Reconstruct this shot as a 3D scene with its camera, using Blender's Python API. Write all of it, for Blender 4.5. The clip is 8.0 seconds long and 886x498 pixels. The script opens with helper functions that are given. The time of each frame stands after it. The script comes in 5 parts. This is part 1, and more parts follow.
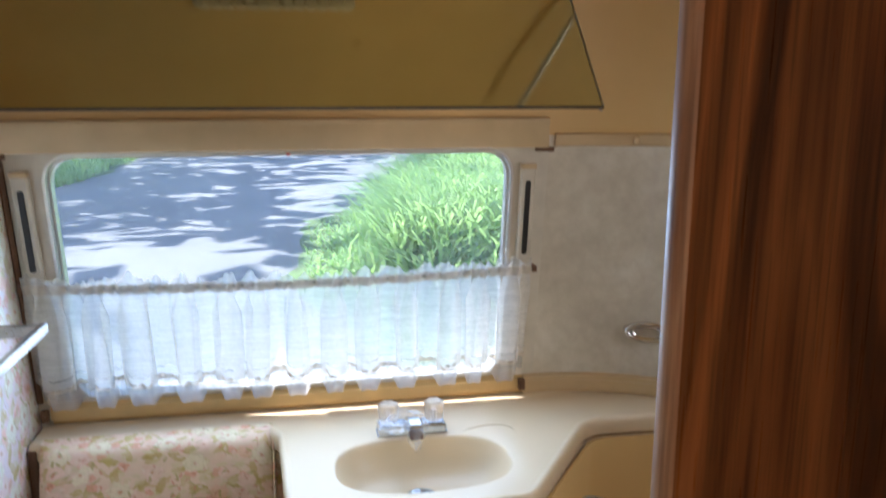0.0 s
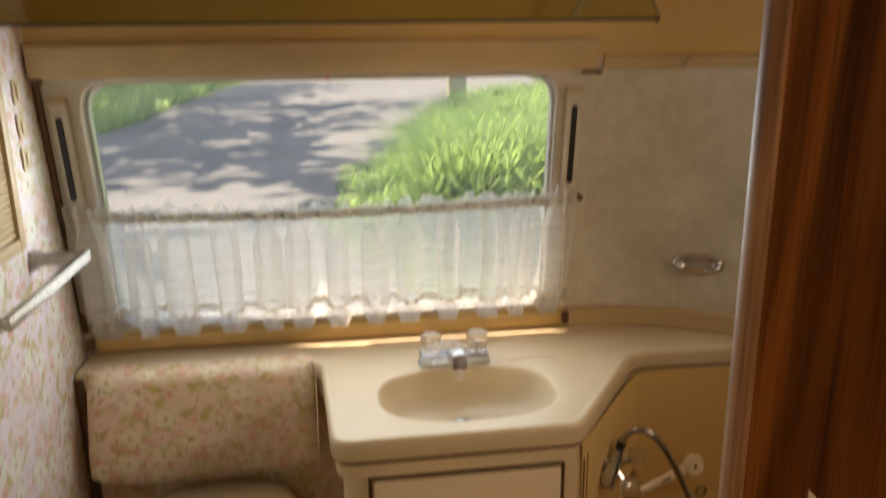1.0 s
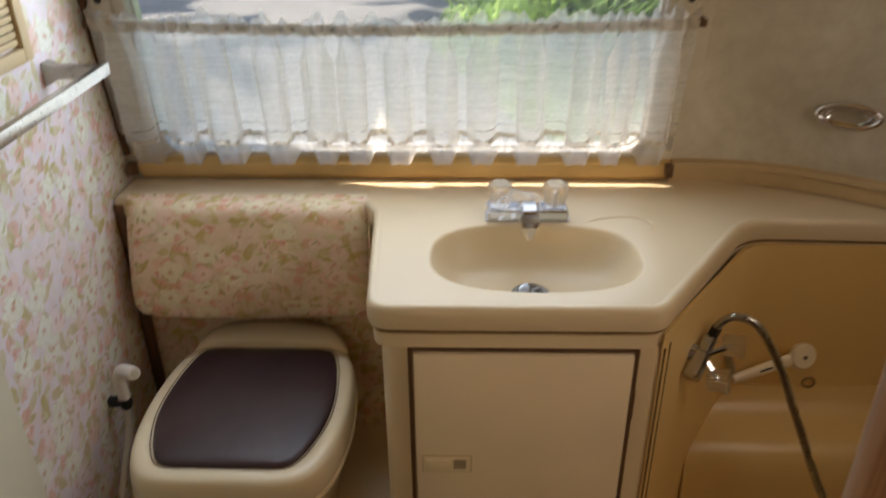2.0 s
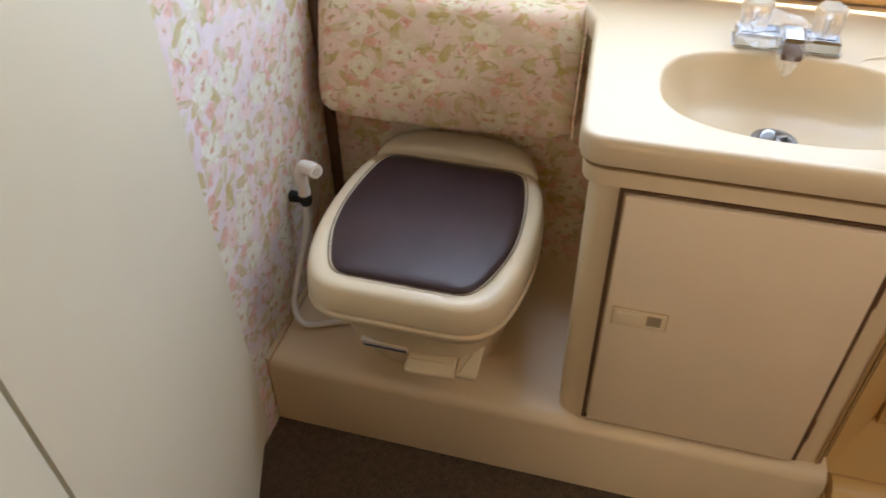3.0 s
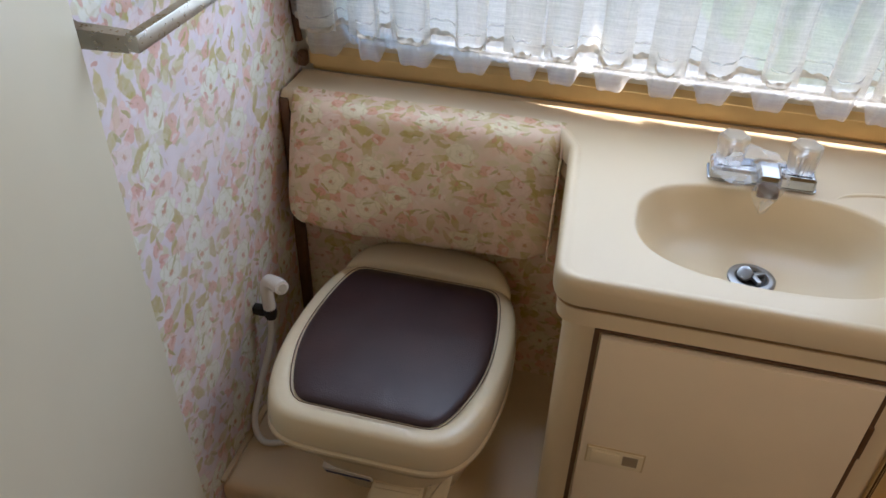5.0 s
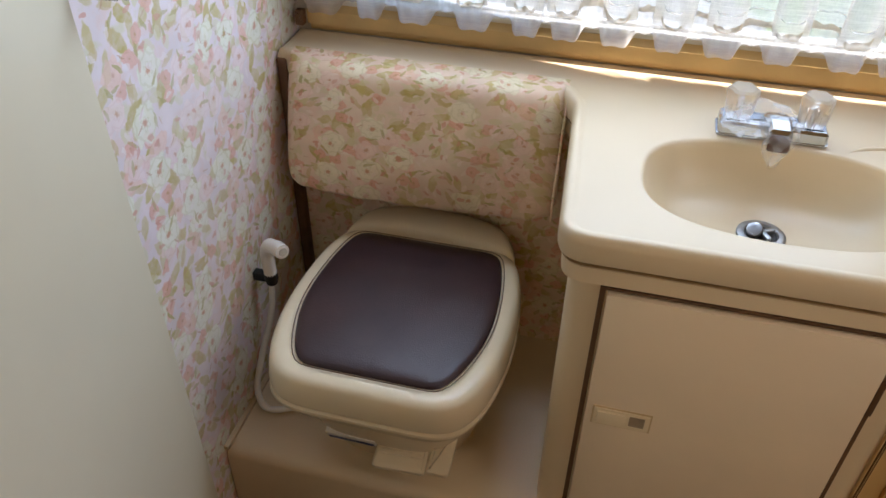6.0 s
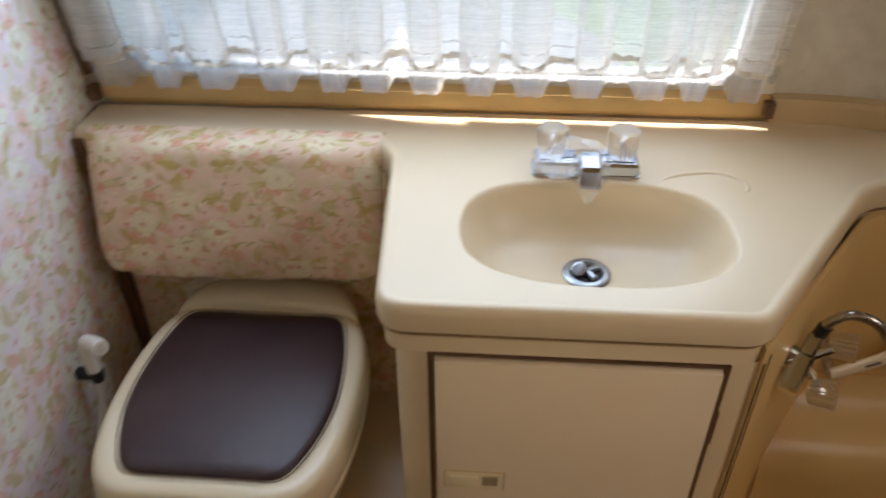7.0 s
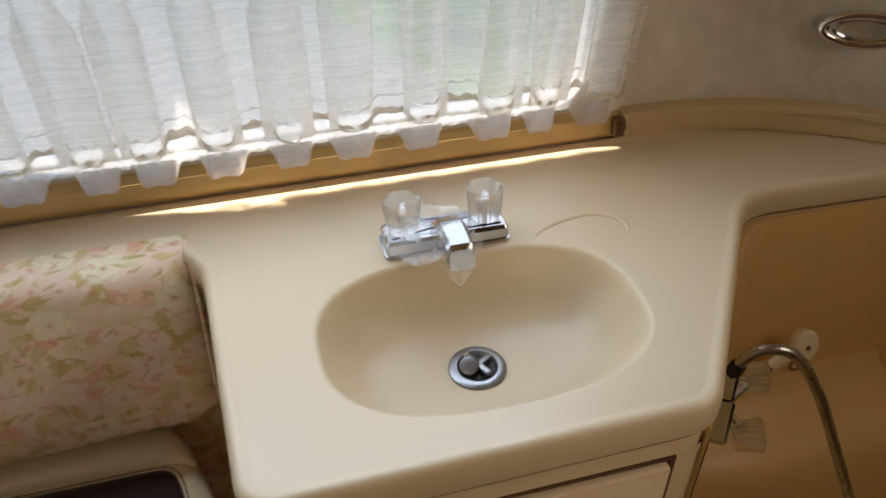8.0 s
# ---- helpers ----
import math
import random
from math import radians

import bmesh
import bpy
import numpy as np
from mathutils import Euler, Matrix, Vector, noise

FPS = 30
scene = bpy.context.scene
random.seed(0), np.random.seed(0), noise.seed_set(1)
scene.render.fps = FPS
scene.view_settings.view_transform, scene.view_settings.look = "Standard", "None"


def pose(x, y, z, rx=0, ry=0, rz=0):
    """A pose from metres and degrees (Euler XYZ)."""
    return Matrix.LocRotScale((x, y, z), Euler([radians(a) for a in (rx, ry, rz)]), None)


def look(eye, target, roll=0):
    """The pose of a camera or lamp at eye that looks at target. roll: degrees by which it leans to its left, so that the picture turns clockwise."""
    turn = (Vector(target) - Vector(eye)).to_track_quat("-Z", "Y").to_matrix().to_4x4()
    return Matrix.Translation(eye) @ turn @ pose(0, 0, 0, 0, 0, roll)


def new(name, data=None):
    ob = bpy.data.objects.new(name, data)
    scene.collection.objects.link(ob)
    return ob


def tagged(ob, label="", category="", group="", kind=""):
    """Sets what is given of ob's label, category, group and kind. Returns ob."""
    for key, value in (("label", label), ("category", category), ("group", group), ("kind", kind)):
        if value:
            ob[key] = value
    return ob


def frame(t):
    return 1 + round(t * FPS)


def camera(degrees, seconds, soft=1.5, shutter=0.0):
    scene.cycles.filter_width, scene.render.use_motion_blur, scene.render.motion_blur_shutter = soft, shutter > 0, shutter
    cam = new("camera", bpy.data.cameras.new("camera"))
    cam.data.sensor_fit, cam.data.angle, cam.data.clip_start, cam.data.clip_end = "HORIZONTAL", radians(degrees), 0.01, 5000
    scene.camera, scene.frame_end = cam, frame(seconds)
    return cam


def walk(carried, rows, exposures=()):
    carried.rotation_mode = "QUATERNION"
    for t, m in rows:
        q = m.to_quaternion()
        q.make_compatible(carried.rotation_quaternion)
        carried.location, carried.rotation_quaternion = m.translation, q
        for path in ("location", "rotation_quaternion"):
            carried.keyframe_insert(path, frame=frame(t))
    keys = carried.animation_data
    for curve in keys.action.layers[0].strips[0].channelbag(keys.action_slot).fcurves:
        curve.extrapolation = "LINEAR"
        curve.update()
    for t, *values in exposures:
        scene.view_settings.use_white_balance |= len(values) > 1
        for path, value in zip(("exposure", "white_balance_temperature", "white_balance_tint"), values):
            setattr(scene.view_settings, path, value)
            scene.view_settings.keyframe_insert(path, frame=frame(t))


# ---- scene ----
cam = camera(59.6, 8.0, shutter=0.4)
PATH = [
    (0, (0.336, 0.187, 1.552), (0.682, 2.115, 1.146), 0.0),
    (0.3, (0.311, 0.174, 1.615), (0.636, 2.119, 1.279), -0.2),
    (0.5, (0.307, 0.165, 1.598), (0.615, 2.119, 1.298), -0.3),
    (0.7, (0.291, 0.158, 1.564), (0.6, 2.108, 1.241), -0.5),
    (1, (0.319, 0.219, 1.496), (0.576, 2.13, 0.967), -0.7),
    (1.1, (0.335, 0.245, 1.506), (0.563, 2.133, 0.884), -0.65),
    (1.2, (0.347, 0.265, 1.5), (0.562, 2.144, 0.849), -0.5),
    (2.3, (0.449, 0.527, 1.428), (0.262, 2.181, 0.319), -1.4),
    (2.5, (0.404, 0.55, 1.409), (0.146, 2.128, 0.208), -1.9),
    (3, (0.345, 0.598, 1.377), (-0.07, 2.021, 0.035), -1.3),
    (3.2, (0.359, 0.598, 1.364), (-0.116, 2.017, 0.037), -2.0),
    (3.5, (0.348, 0.616, 1.408), (-0.154, 2.028, 0.084), -1.2),
    (4, (0.346, 0.664, 1.426), (-0.161, 2.166, 0.206), -0.4),
    (4.5, (0.328, 0.689, 1.431), (-0.107, 2.241, 0.248), 0.9),
    (5, (0.329, 0.69, 1.419), (-0.054, 2.238, 0.212), 1.4),
    (6.3, (0.337, 0.699, 1.382), (-0.059, 2.203, 0.125), 0.0),
    (6.5, (0.391, 0.713, 1.409), (-0.011, 2.223, 0.16), -1.5),
    (7, (0.422, 0.788, 1.4), (0.291, 2.379, 0.195), -0.6),
    (7.5, (0.399, 0.921, 1.404), (0.525, 2.513, 0.2), -1.6),
    (8, (0.361, 1.055, 1.385), (0.753, 2.572, 0.141), -0.5),
]
EXPOSURES = [(0.0, 1.85, 5650, 14), (0.4, 1.85, 7000, 16), (1.2, 1.2, 8700, 18), (2.5, 1.45, 6800, 15), (3.0, 2.0, 6700, 17), (3.5, 2.1, 6600, 17), (4.5, 1.45, 6450, 17), (5.0, 1.35, 6450, 17), (6.5, 1.7, 6500, 16), (7.3, 1.4, 6600, 16), (8.0, 1.15, 7050, 17)]

walk(cam, [(t, look(eye, target, roll)) for t, eye, target, roll in PATH], EXPOSURES)

# ---------------------------------------------------------------- light
world = bpy.data.worlds.new("sky")
world.use_nodes = True
scene.world = world
wn = world.node_tree
sky = wn.nodes.new("ShaderNodeTexSky")
sky.sky_type, sky.sun_disc = "NISHITA", False
sky.sun_elevation, sky.sun_rotation = radians(59), radians(-77)
wn.links.new(sky.outputs[0], wn.nodes["Background"].inputs[0])
wn.nodes["Background"].inputs[1].default_value = 0.15

sun = new("sun", bpy.data.lights.new("sun", "SUN"))
sun.data.energy, sun.data.angle, sun.data.color = 5.0, radians(0.6), (1.0, 0.95, 0.86)
sun.matrix_world = look((0, 0, 0), (0.50, -0.093, -0.86))


def area_lamp(name, eye, target, w, h, watts, colour):
    """A rectangular area lamp: sky light at the rear window, or added fill."""
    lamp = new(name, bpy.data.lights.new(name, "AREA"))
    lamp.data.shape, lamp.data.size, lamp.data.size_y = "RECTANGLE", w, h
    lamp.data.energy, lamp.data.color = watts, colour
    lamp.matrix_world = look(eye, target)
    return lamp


# Sky light through the rear window: its clear part, then its curtained part.
area_lamp("window_light_rear", (0.305, 1.850, 1.290), (0.305, 0.4, 1.12), 0.93, 0.24, 2.15, (0.62, 0.80, 1.0))
area_lamp("window_light_curtain", (0.305, 1.880, 1.02), (0.305, 0.4, 0.80), 0.95, 0.24, 0.50, (0.66, 0.82, 1.0))
# Two added fill lamps; the side and end walls have no windows.
area_lamp("fill_light_side", (1.42, 1.02, 1.32), (0.1, 1.08, 0.75), 0.45, 0.50, 1.6, (1.0, 0.93, 0.82))
area_lamp("fill_light_front", (-0.2, -1.93, 1.25), (0.3, 0.6, 0.8), 1.2, 0.6, 12.0, (1.0, 0.84, 0.60))

# ---------------------------------------------------------------- materials


class Mat:
    """A node material under construction, with short words for the usual nodes."""

    def __init__(self, name, colour=(0.8, 0.8, 0.8), rough=0.5, metal=0.0, coord="Object", scale=1.0):
        self.mat = bpy.data.materials.new(name)
        self.mat.use_nodes = True
        self.t = self.mat.node_tree
        self.b = self.t.nodes["Principled BSDF"]
        self.set("Base Color", (*colour, 1)), self.set("Roughness", rough), self.set("Metallic", metal)
        co = self.t.nodes.new("ShaderNodeTexCoord").outputs[coord]
        self.co = co

    def set(self, key, value):
        self.b.inputs[key].default_value = value

    def link(self, a, key):
        self.t.links.new(a, self.b.inputs[key])

    def mapping(self, scale, loc=(0, 0, 0), rot=(0, 0, 0), of=None):
        n = self.t.nodes.new("ShaderNodeMapping")
        self.t.links.new(of or self.co, n.inputs[0])
        n.inputs[1].default_value, n.inputs[2].default_value, n.inputs[3].default_value = loc, rot, scale
        return n.outputs[0]

    def noise(self, scale, detail=4, rough=0.55, of=None, distort=0.0, colour=False):
        n = self.t.nodes.new("ShaderNodeTexNoise")
        self.t.links.new(of or self.co, n.inputs["Vector"])
        n.inputs["Scale"].default_value, n.inputs["Detail"].default_value = scale, detail
        n.inputs["Roughness"].default_value, n.inputs["Distortion"].default_value = rough, distort
        return n.outputs["Color" if colour else "Fac"]

    def voronoi(self, scale, of=None, feature="F1", rnd=1.0):
        n = self.t.nodes.new("ShaderNodeTexVoronoi")
        n.feature = feature
        self.t.links.new(of or self.co, n.inputs["Vector"])
        n.inputs["Scale"].default_value, n.inputs["Randomness"].default_value = scale, rnd
        return n

    def ramp(self, fac, stops, mode="LINEAR"):
        n = self.t.nodes.new("ShaderNodeValToRGB")
        n.color_ramp.interpolation = mode
        e = n.color_ramp.elements
        while len(e) < len(stops):
            e.new(0.5)
        for el, (p, c) in zip(e, stops):
            el.position = p
            el.color = (*c, 1) if isinstance(c, tuple) else (c, c, c, 1)
        self.t.links.new(fac, n.inputs[0])
        return n.outputs[0]

    def mix(self, fac, a, b, mode="MIX"):
        n = self.t.nodes.new("ShaderNodeMix")
        n.data_type, n.blend_type = "RGBA", mode
        for key, v in ((0, fac), (6, a), (7, b)):
            if isinstance(v, (int, float)):
                n.inputs[key].default_value = v
            elif isinstance(v, tuple):
                n.inputs[key].default_value = (*v, 1)
            else:
                self.t.links.new(v, n.inputs[key])
        return n.outputs[2]

    def math(self, op, a, b=0.0, c=0.0):
        n = self.t.nodes.new("ShaderNodeMath")
        n.operation = op
        for i, v in enumerate((a, b, c)):
            if isinstance(v, (int, float)):
                n.inputs[i].default_value = v
            else:
                self.t.links.new(v, n.inputs[i])
        return n.outputs[0]

    def bump(self, height, strength=0.2, dist=0.002):
        n = self.t.nodes.new("ShaderNodeBump")
        n.inputs["Strength"].default_value, n.inputs["Distance"].default_value = strength, dist
        self.t.links.new(height, n.inputs["Height"])
        self.link(n.outputs[0], "Normal")


def plain(name, colour, rough=0.5, metal=0.0, vary=0.08, scale=6.0, grain=180.0, bump=0.08):
    """A plain surface with faint stains, uneven gloss and fine grain."""
    m = Mat(name, colour, rough, metal)
    f = m.noise(scale, 5)
    dark = tuple(c * (1 - vary * 1.6) for c in colour)
    light = tuple(min(1, c * (1 + vary * 0.7)) for c in colour)
    m.link(m.ramp(f, [(0.3, dark), (0.7, light)]), "Base Color")
    if vary > 0.03:
        m.link(m.ramp(m.noise(scale * 5, 4), [(0.3, max(0.02, rough - 0.02)), (0.7, min(1, rough + 0.04))]), "Roughness")
    if bump:
        m.bump(m.noise(grain, 2), bump, 0.0006)
    return m.mat


def floral(name, base, stain, axis, size=1.0, warm=0.0, pink=1.0):
    """A watercolour print of roses, buds, leaves and twigs, flat in the plane across the given axis; warm: yellowed by age."""
    m = Mat(name, base, 0.55)
    t = m.t
    sep = t.nodes.new("ShaderNodeSeparateXYZ")
    t.links.new(m.co, sep.inputs[0])
    flat = t.nodes.new("ShaderNodeCombineXYZ")
    t.links.new(sep.outputs["Y" if axis == "x" else "X"], flat.inputs[0])
    t.links.new(sep.outputs["Z"] if axis == "x" else m.math("ADD", sep.outputs["Z"], sep.outputs["Y"]), flat.inputs[1])
    flat = flat.outputs[0]
    wob = m.mix(0.011 * size, flat, m.noise(42 / size, 2, colour=True, of=flat), "ADD")
    wob = m.mix(0.0045 * size, wob, m.noise(150 / size, 2, colour=True, of=flat), "ADD")

    def cells(scale, shift):
        co = m.mapping((scale / size,) * 3, (shift, shift * 1.7, 0), (0, 0, shift * 0.37), wob)
        v = m.voronoi(1.0, co)
        v.voronoi_dimensions = "2D"
        sub_ = t.nodes.new("ShaderNodeVectorMath")
        sub_.operation = "SUBTRACT"
        t.links.new(co, sub_.inputs[0]), t.links.new(v.outputs["Position"], sub_.inputs[1])
        xyz = t.nodes.new("ShaderNodeSeparateXYZ")
        t.links.new(sub_.outputs[0], xyz.inputs[0])
        rgb = t.nodes.new("ShaderNodeSeparateColor")
        t.links.new(v.outputs["Color"], rgb.inputs[0])
        return xyz.outputs[0], xyz.outputs[1], v.outputs["Distance"], rgb.outputs

    def leafy(out, scale, shift, tone, dens, long, thin, cover):
        x, y, d, rnd = cells(scale, shift)
        ang = m.math("MULTIPLY", rnd[1], 6.283)
        ca, sa = m.math("COSINE", ang), m.math("SINE", ang)
        u = m.math("ADD", m.math("MULTIPLY", x, ca), m.math("MULTIPLY", y, sa))
        w = m.math("SUBTRACT", m.math("MULTIPLY", y, ca), m.math("MULTIPLY", x, sa))
        rad = m.math("ADD", m.math("POWER", m.math("ABSOLUTE", m.math("DIVIDE", u, long)), 1.5), m.math("POWER", m.math("ABSOLUTE", m.math("DIVIDE", w, thin)), 1.5))
        mask = m.math("MULTIPLY", m.ramp(rad, [(0.75, 1.0), (1.0, 0.0)]), m.math("LESS_THAN", rnd[0], dens))
        mask = m.math("MULTIPLY", mask, m.math("MULTIPLY", m.ramp(soft, [(0.30, 0.45), (0.60, 1.0)]), cover))
        return m.mix(mask, out, tone)

    soft = m.noise(55 / size, 4, 0.65, of=flat)
    fine = m.noise(170 / size, 3, 0.6, of=flat)
    out = m.mix(m.ramp(m.noise(20 / size, 3, of=flat), [(0.35, 0.0), (0.65, 1.0)]), base, tuple(c * 0.88 for c in base))
    wash = m.noise(34 / size, 3, 0.6, of=m.mapping((1, 1, 1), (3.7, 1.1, 0), of=flat))
    out = m.mix(m.ramp(wash, [(0.52, 0.0), (0.62, 0.36)]), out, (0.82, 0.60, 0.55))
    out = m.mix(m.ramp(wash, [(0.36, 0.55), (0.45, 0.0)]), out, (0.66, 0.66, 0.42))
    for scale, shift, tone, dens, long, thin, cover in (
            (26, 3.1, (0.52, 0.43, 0.11), 0.66, 0.50, 0.20, 0.9), (31, 7.7, (0.58, 0.50, 0.18), 0.66, 0.46, 0.20, 0.8),
            (36, 12.4, (0.62, 0.50, 0.26), 0.5, 0.48, 0.15, 0.8), (40, 17.3, (0.70, 0.68, 0.44), 0.55, 0.40, 0.24, 0.7)):
        out = leafy(out, scale, shift, tone, dens, long, thin, cover)
    for scale, shift, petal, line, dens, cover, lob in (
            (44, 21.7, (0.76, 0.44, 0.37), (0.62, 0.36, 0.28), 0.34 * pink, 0.8, 4), (27, 9.9, (0.82, 0.60, 0.53), (0.74, 0.48, 0.42), 0.32 * pink, 0.70, 6),
            (25, 5.3, (0.86, 0.72, 0.73), (0.74, 0.56, 0.56), 0.42 * pink, 0.75, 5), (20, 0.4, (0.82, 0.84, 0.74), (0.60, 0.60, 0.40), 0.52, 0.85, 6)):
        x, y, d, rnd = cells(scale, shift)
        turn = m.math("MULTIPLY", rnd[2], 6.28)
        lobes = m.math("COSINE", m.math("ADD", m.math("MULTIPLY", m.math("ARCTAN2", y, x), lob), turn))
        edge = m.math("ADD", m.math("MULTIPLY", lobes, 0.035), m.math("ADD", m.math("MULTIPLY", soft, 0.34), 0.22))
        q = m.math("DIVIDE", d, edge)
        mask = m.math("MULTIPLY", m.ramp(q, [(0.88, 1.0), (1.0, 0.0)]), m.math("LESS_THAN", rnd[0], dens))
        curl = m.math("SINE", m.math("ADD", m.math("MULTIPLY", q, 13.0), m.math("ADD", m.math("MULTIPLY", lobes, 1.6), m.math("MULTIPLY", soft, 9.0))))
        tone = m.mix(m.ramp(soft, [(0.38, 0.0), (0.60, 0.7)]), petal, tuple(min(0.92, c * 1.10) for c in petal))
        tone = m.mix(m.ramp(curl, [(0.55, 0.0), (0.95, 0.42)]), tone, line)
        tone = m.mix(m.math("MULTIPLY", m.ramp(q, [(0.84, 0.0), (0.93, 0.5)]), m.ramp(fine, [(0.42, 0.0), (0.56, 1.0)])), tone, line)
        tone = m.mix(m.ramp(q, [(0.10, 0.9), (0.22, 0.0)]), tone, (0.60, 0.30, 0.16))
        out = m.mix(m.math("MULTIPLY", mask, cover), out, tone)
    # small buds, twigs and brush dabs over the flowers
    for scale, shift, tone, dens, long, thin, cover in (
            (52, 31.2, (0.44, 0.40, 0.12), 0.30, 0.48, 0.13, 0.75), (60, 40.6, (0.66, 0.32, 0.25), 0.22, 0.34, 0.16, 0.75),
            (74, 52.9, (0.56, 0.34, 0.22), 0.16, 0.46, 0.08, 0.7), (64, 61.3, (0.88, 0.82, 0.84), 0.30, 0.40, 0.18, 0.7)):
        out = leafy(out, scale, shift, tone, dens, long, thin, cover)
    out = m.mix(m.ramp(m.noise(3.5, 4), [(0.45, 0.0), (0.8, 0.35)]), out, stain)
    if warm:
        out = m.mix(warm, out, (1.0, 0.86, 0.68), "MULTIPLY")
    m.link(out, "Base Color")
    m.bump(m.noise(420, 2), 0.12, 0.0005)
    return m.mat


def wood(name, dark, mid, light, rough=0.32):
    """Veneer with broad flame figure, fine pores and pale streaks, grain upright."""
    m = Mat(name, mid, rough)
    f = m.noise(1.0, 5, 0.5, m.mapping((6.5, 6.5, 0.42)), 1.6)
    rings_ = m.math("FRACT", m.math("MULTIPLY", f, 7.0))
    tri = m.math("ABSOLUTE", m.math("SUBTRACT", m.math("MULTIPLY", rings_, 2.0), 1.0))
    fine = m.noise(6.0, 3, 0.6, m.mapping((40, 40, 0.7)))
    streak = m.noise(1.0, 3, 0.6, m.mapping((22, 22, 0.5)))
    col = m.ramp(tri, [(0.0, dark), (0.5, mid), (1.0, light)])
    col = m.mix(m.ramp(f, [(0.38, 0.7), (0.55, 0.0)]), col, dark)
    broad = m.noise(1.0, 3, 0.5, m.mapping((11, 11, 0.12)))
    col = m.mix(m.ramp(broad, [(0.40, 0.85), (0.50, 0.0)]), col, tuple(c * 1.4 for c in dark))
    col = m.mix(m.ramp(streak, [(0.48, 0.0), (0.68, 0.75)]), col, light)
    col = m.mix(m.ramp(fine, [(0.35, 0.45), (0.52, 0.0)]), col, tuple(c * 0.35 for c in dark))
    m.link(col, "Base Color")
    m.link(m.ramp(fine, [(0.3, rough + 0.1), (0.7, rough - 0.05)]), "Roughness")
    m.set("Specular IOR Level", 0.3)
    m.bump(fine, 0.06, 0.0006)
    return m.mat


def carpet_material():
    m = Mat("carpet_brown", (0.06, 0.045, 0.03), 0.95)
    ribs = m.t.nodes.new("ShaderNodeTexWave")
    ribs.inputs["Scale"].default_value, ribs.inputs["Distortion"].default_value = 55, 2.5
    ribs.inputs["Detail"].default_value = 3
    m.t.links.new(m.co, ribs.inputs["Vector"])
    n = m.noise(300, 4)
    mixd = m.math("ADD", m.math("MULTIPLY", ribs.outputs["Fac"], 0.16), m.math("ADD", m.math("MULTIPLY", n, 0.5), m.math("MULTIPLY", m.noise(70, 3), 0.42)))
    m.link(m.ramp(mixd, [(0.3, (0.040, 0.025, 0.015)), (0.62, (0.115, 0.078, 0.05)), (0.85, (0.20, 0.14, 0.09))]), "Base Color")
    m.bump(mixd, 0.9, 0.004)
    return m.mat


def sheer_material(name="sheer_voile", colour=(0.92, 0.895, 0.85), glow=0.86, thin=0.48, thick=0.25):
    """Thin woven voile with uneven slubs: part gauze, part glow of the light behind."""
    m = Mat(name, colour, 0.9)
    t = m.t
    weave = m.noise(1.0, 3, 0.6, m.mapping((60, 60, 900)))
    weave2 = m.noise(1.0, 2, 0.6, m.mapping((700, 700, 40)))
    streak = m.noise(1.0, 4, 0.65, m.mapping((7, 7, 240)))
    slub = m.math("ADD", m.math("MULTIPLY", weave, 0.35), m.math("MULTIPLY", weave2, 0.25))
    slub = m.math("ADD", slub, m.math("MULTIPLY", streak, 0.40))
    tl = t.nodes.new("ShaderNodeBsdfTranslucent")
    tl.inputs[0].default_value = (*(min(1, c * 1.04) for c in colour), 1)
    tr = t.nodes.new("ShaderNodeBsdfTransparent")
    tr.inputs[0].default_value = (1, 1, 1, 1)
    m1, m2 = t.nodes.new("ShaderNodeMixShader"), t.nodes.new("ShaderNodeMixShader")
    m1.inputs[0].default_value = glow
    t.links.new(m.b.outputs[0], m1.inputs[1]), t.links.new(tl.outputs[0], m1.inputs[2])
    t.links.new(m.ramp(slub, [(0.38, thin), (0.60, thick)]), m2.inputs[0])
    t.links.new(m1.outputs[0], m2.inputs[1]), t.links.new(tr.outputs[0], m2.inputs[2])
    t.links.new(m2.outputs[0], t.nodes["Material Output"].inputs[0])
    return m.mat


def glass_material(name, colour=(1, 1, 1), rough=0.0, ior=1.45):
    m = Mat(name, colour, rough)
    m.set("Transmission Weight", 1.0), m.set("IOR", ior)
    return m.mat


def film_material():
    """Crumpled clear wrapping film."""
    m = Mat("clear_film", (0.9, 0.92, 0.95), 0.15)
    t = m.t
    tr = t.nodes.new("ShaderNodeBsdfTransparent")
    ms = t.nodes.new("ShaderNodeMixShader")
    t.links.new(m.ramp(m.noise(45, 4), [(0.35, 0.93), (0.62, 0.66)]), ms.inputs[0])
    t.links.new(m.b.outputs[0], ms.inputs[1]), t.links.new(tr.outputs[0], ms.inputs[2])
    t.links.new(ms.outputs[0], t.nodes["Material Output"].inputs[0])
    m.bump(m.noise(60, 3), 0.8, 0.004)
    return m.mat


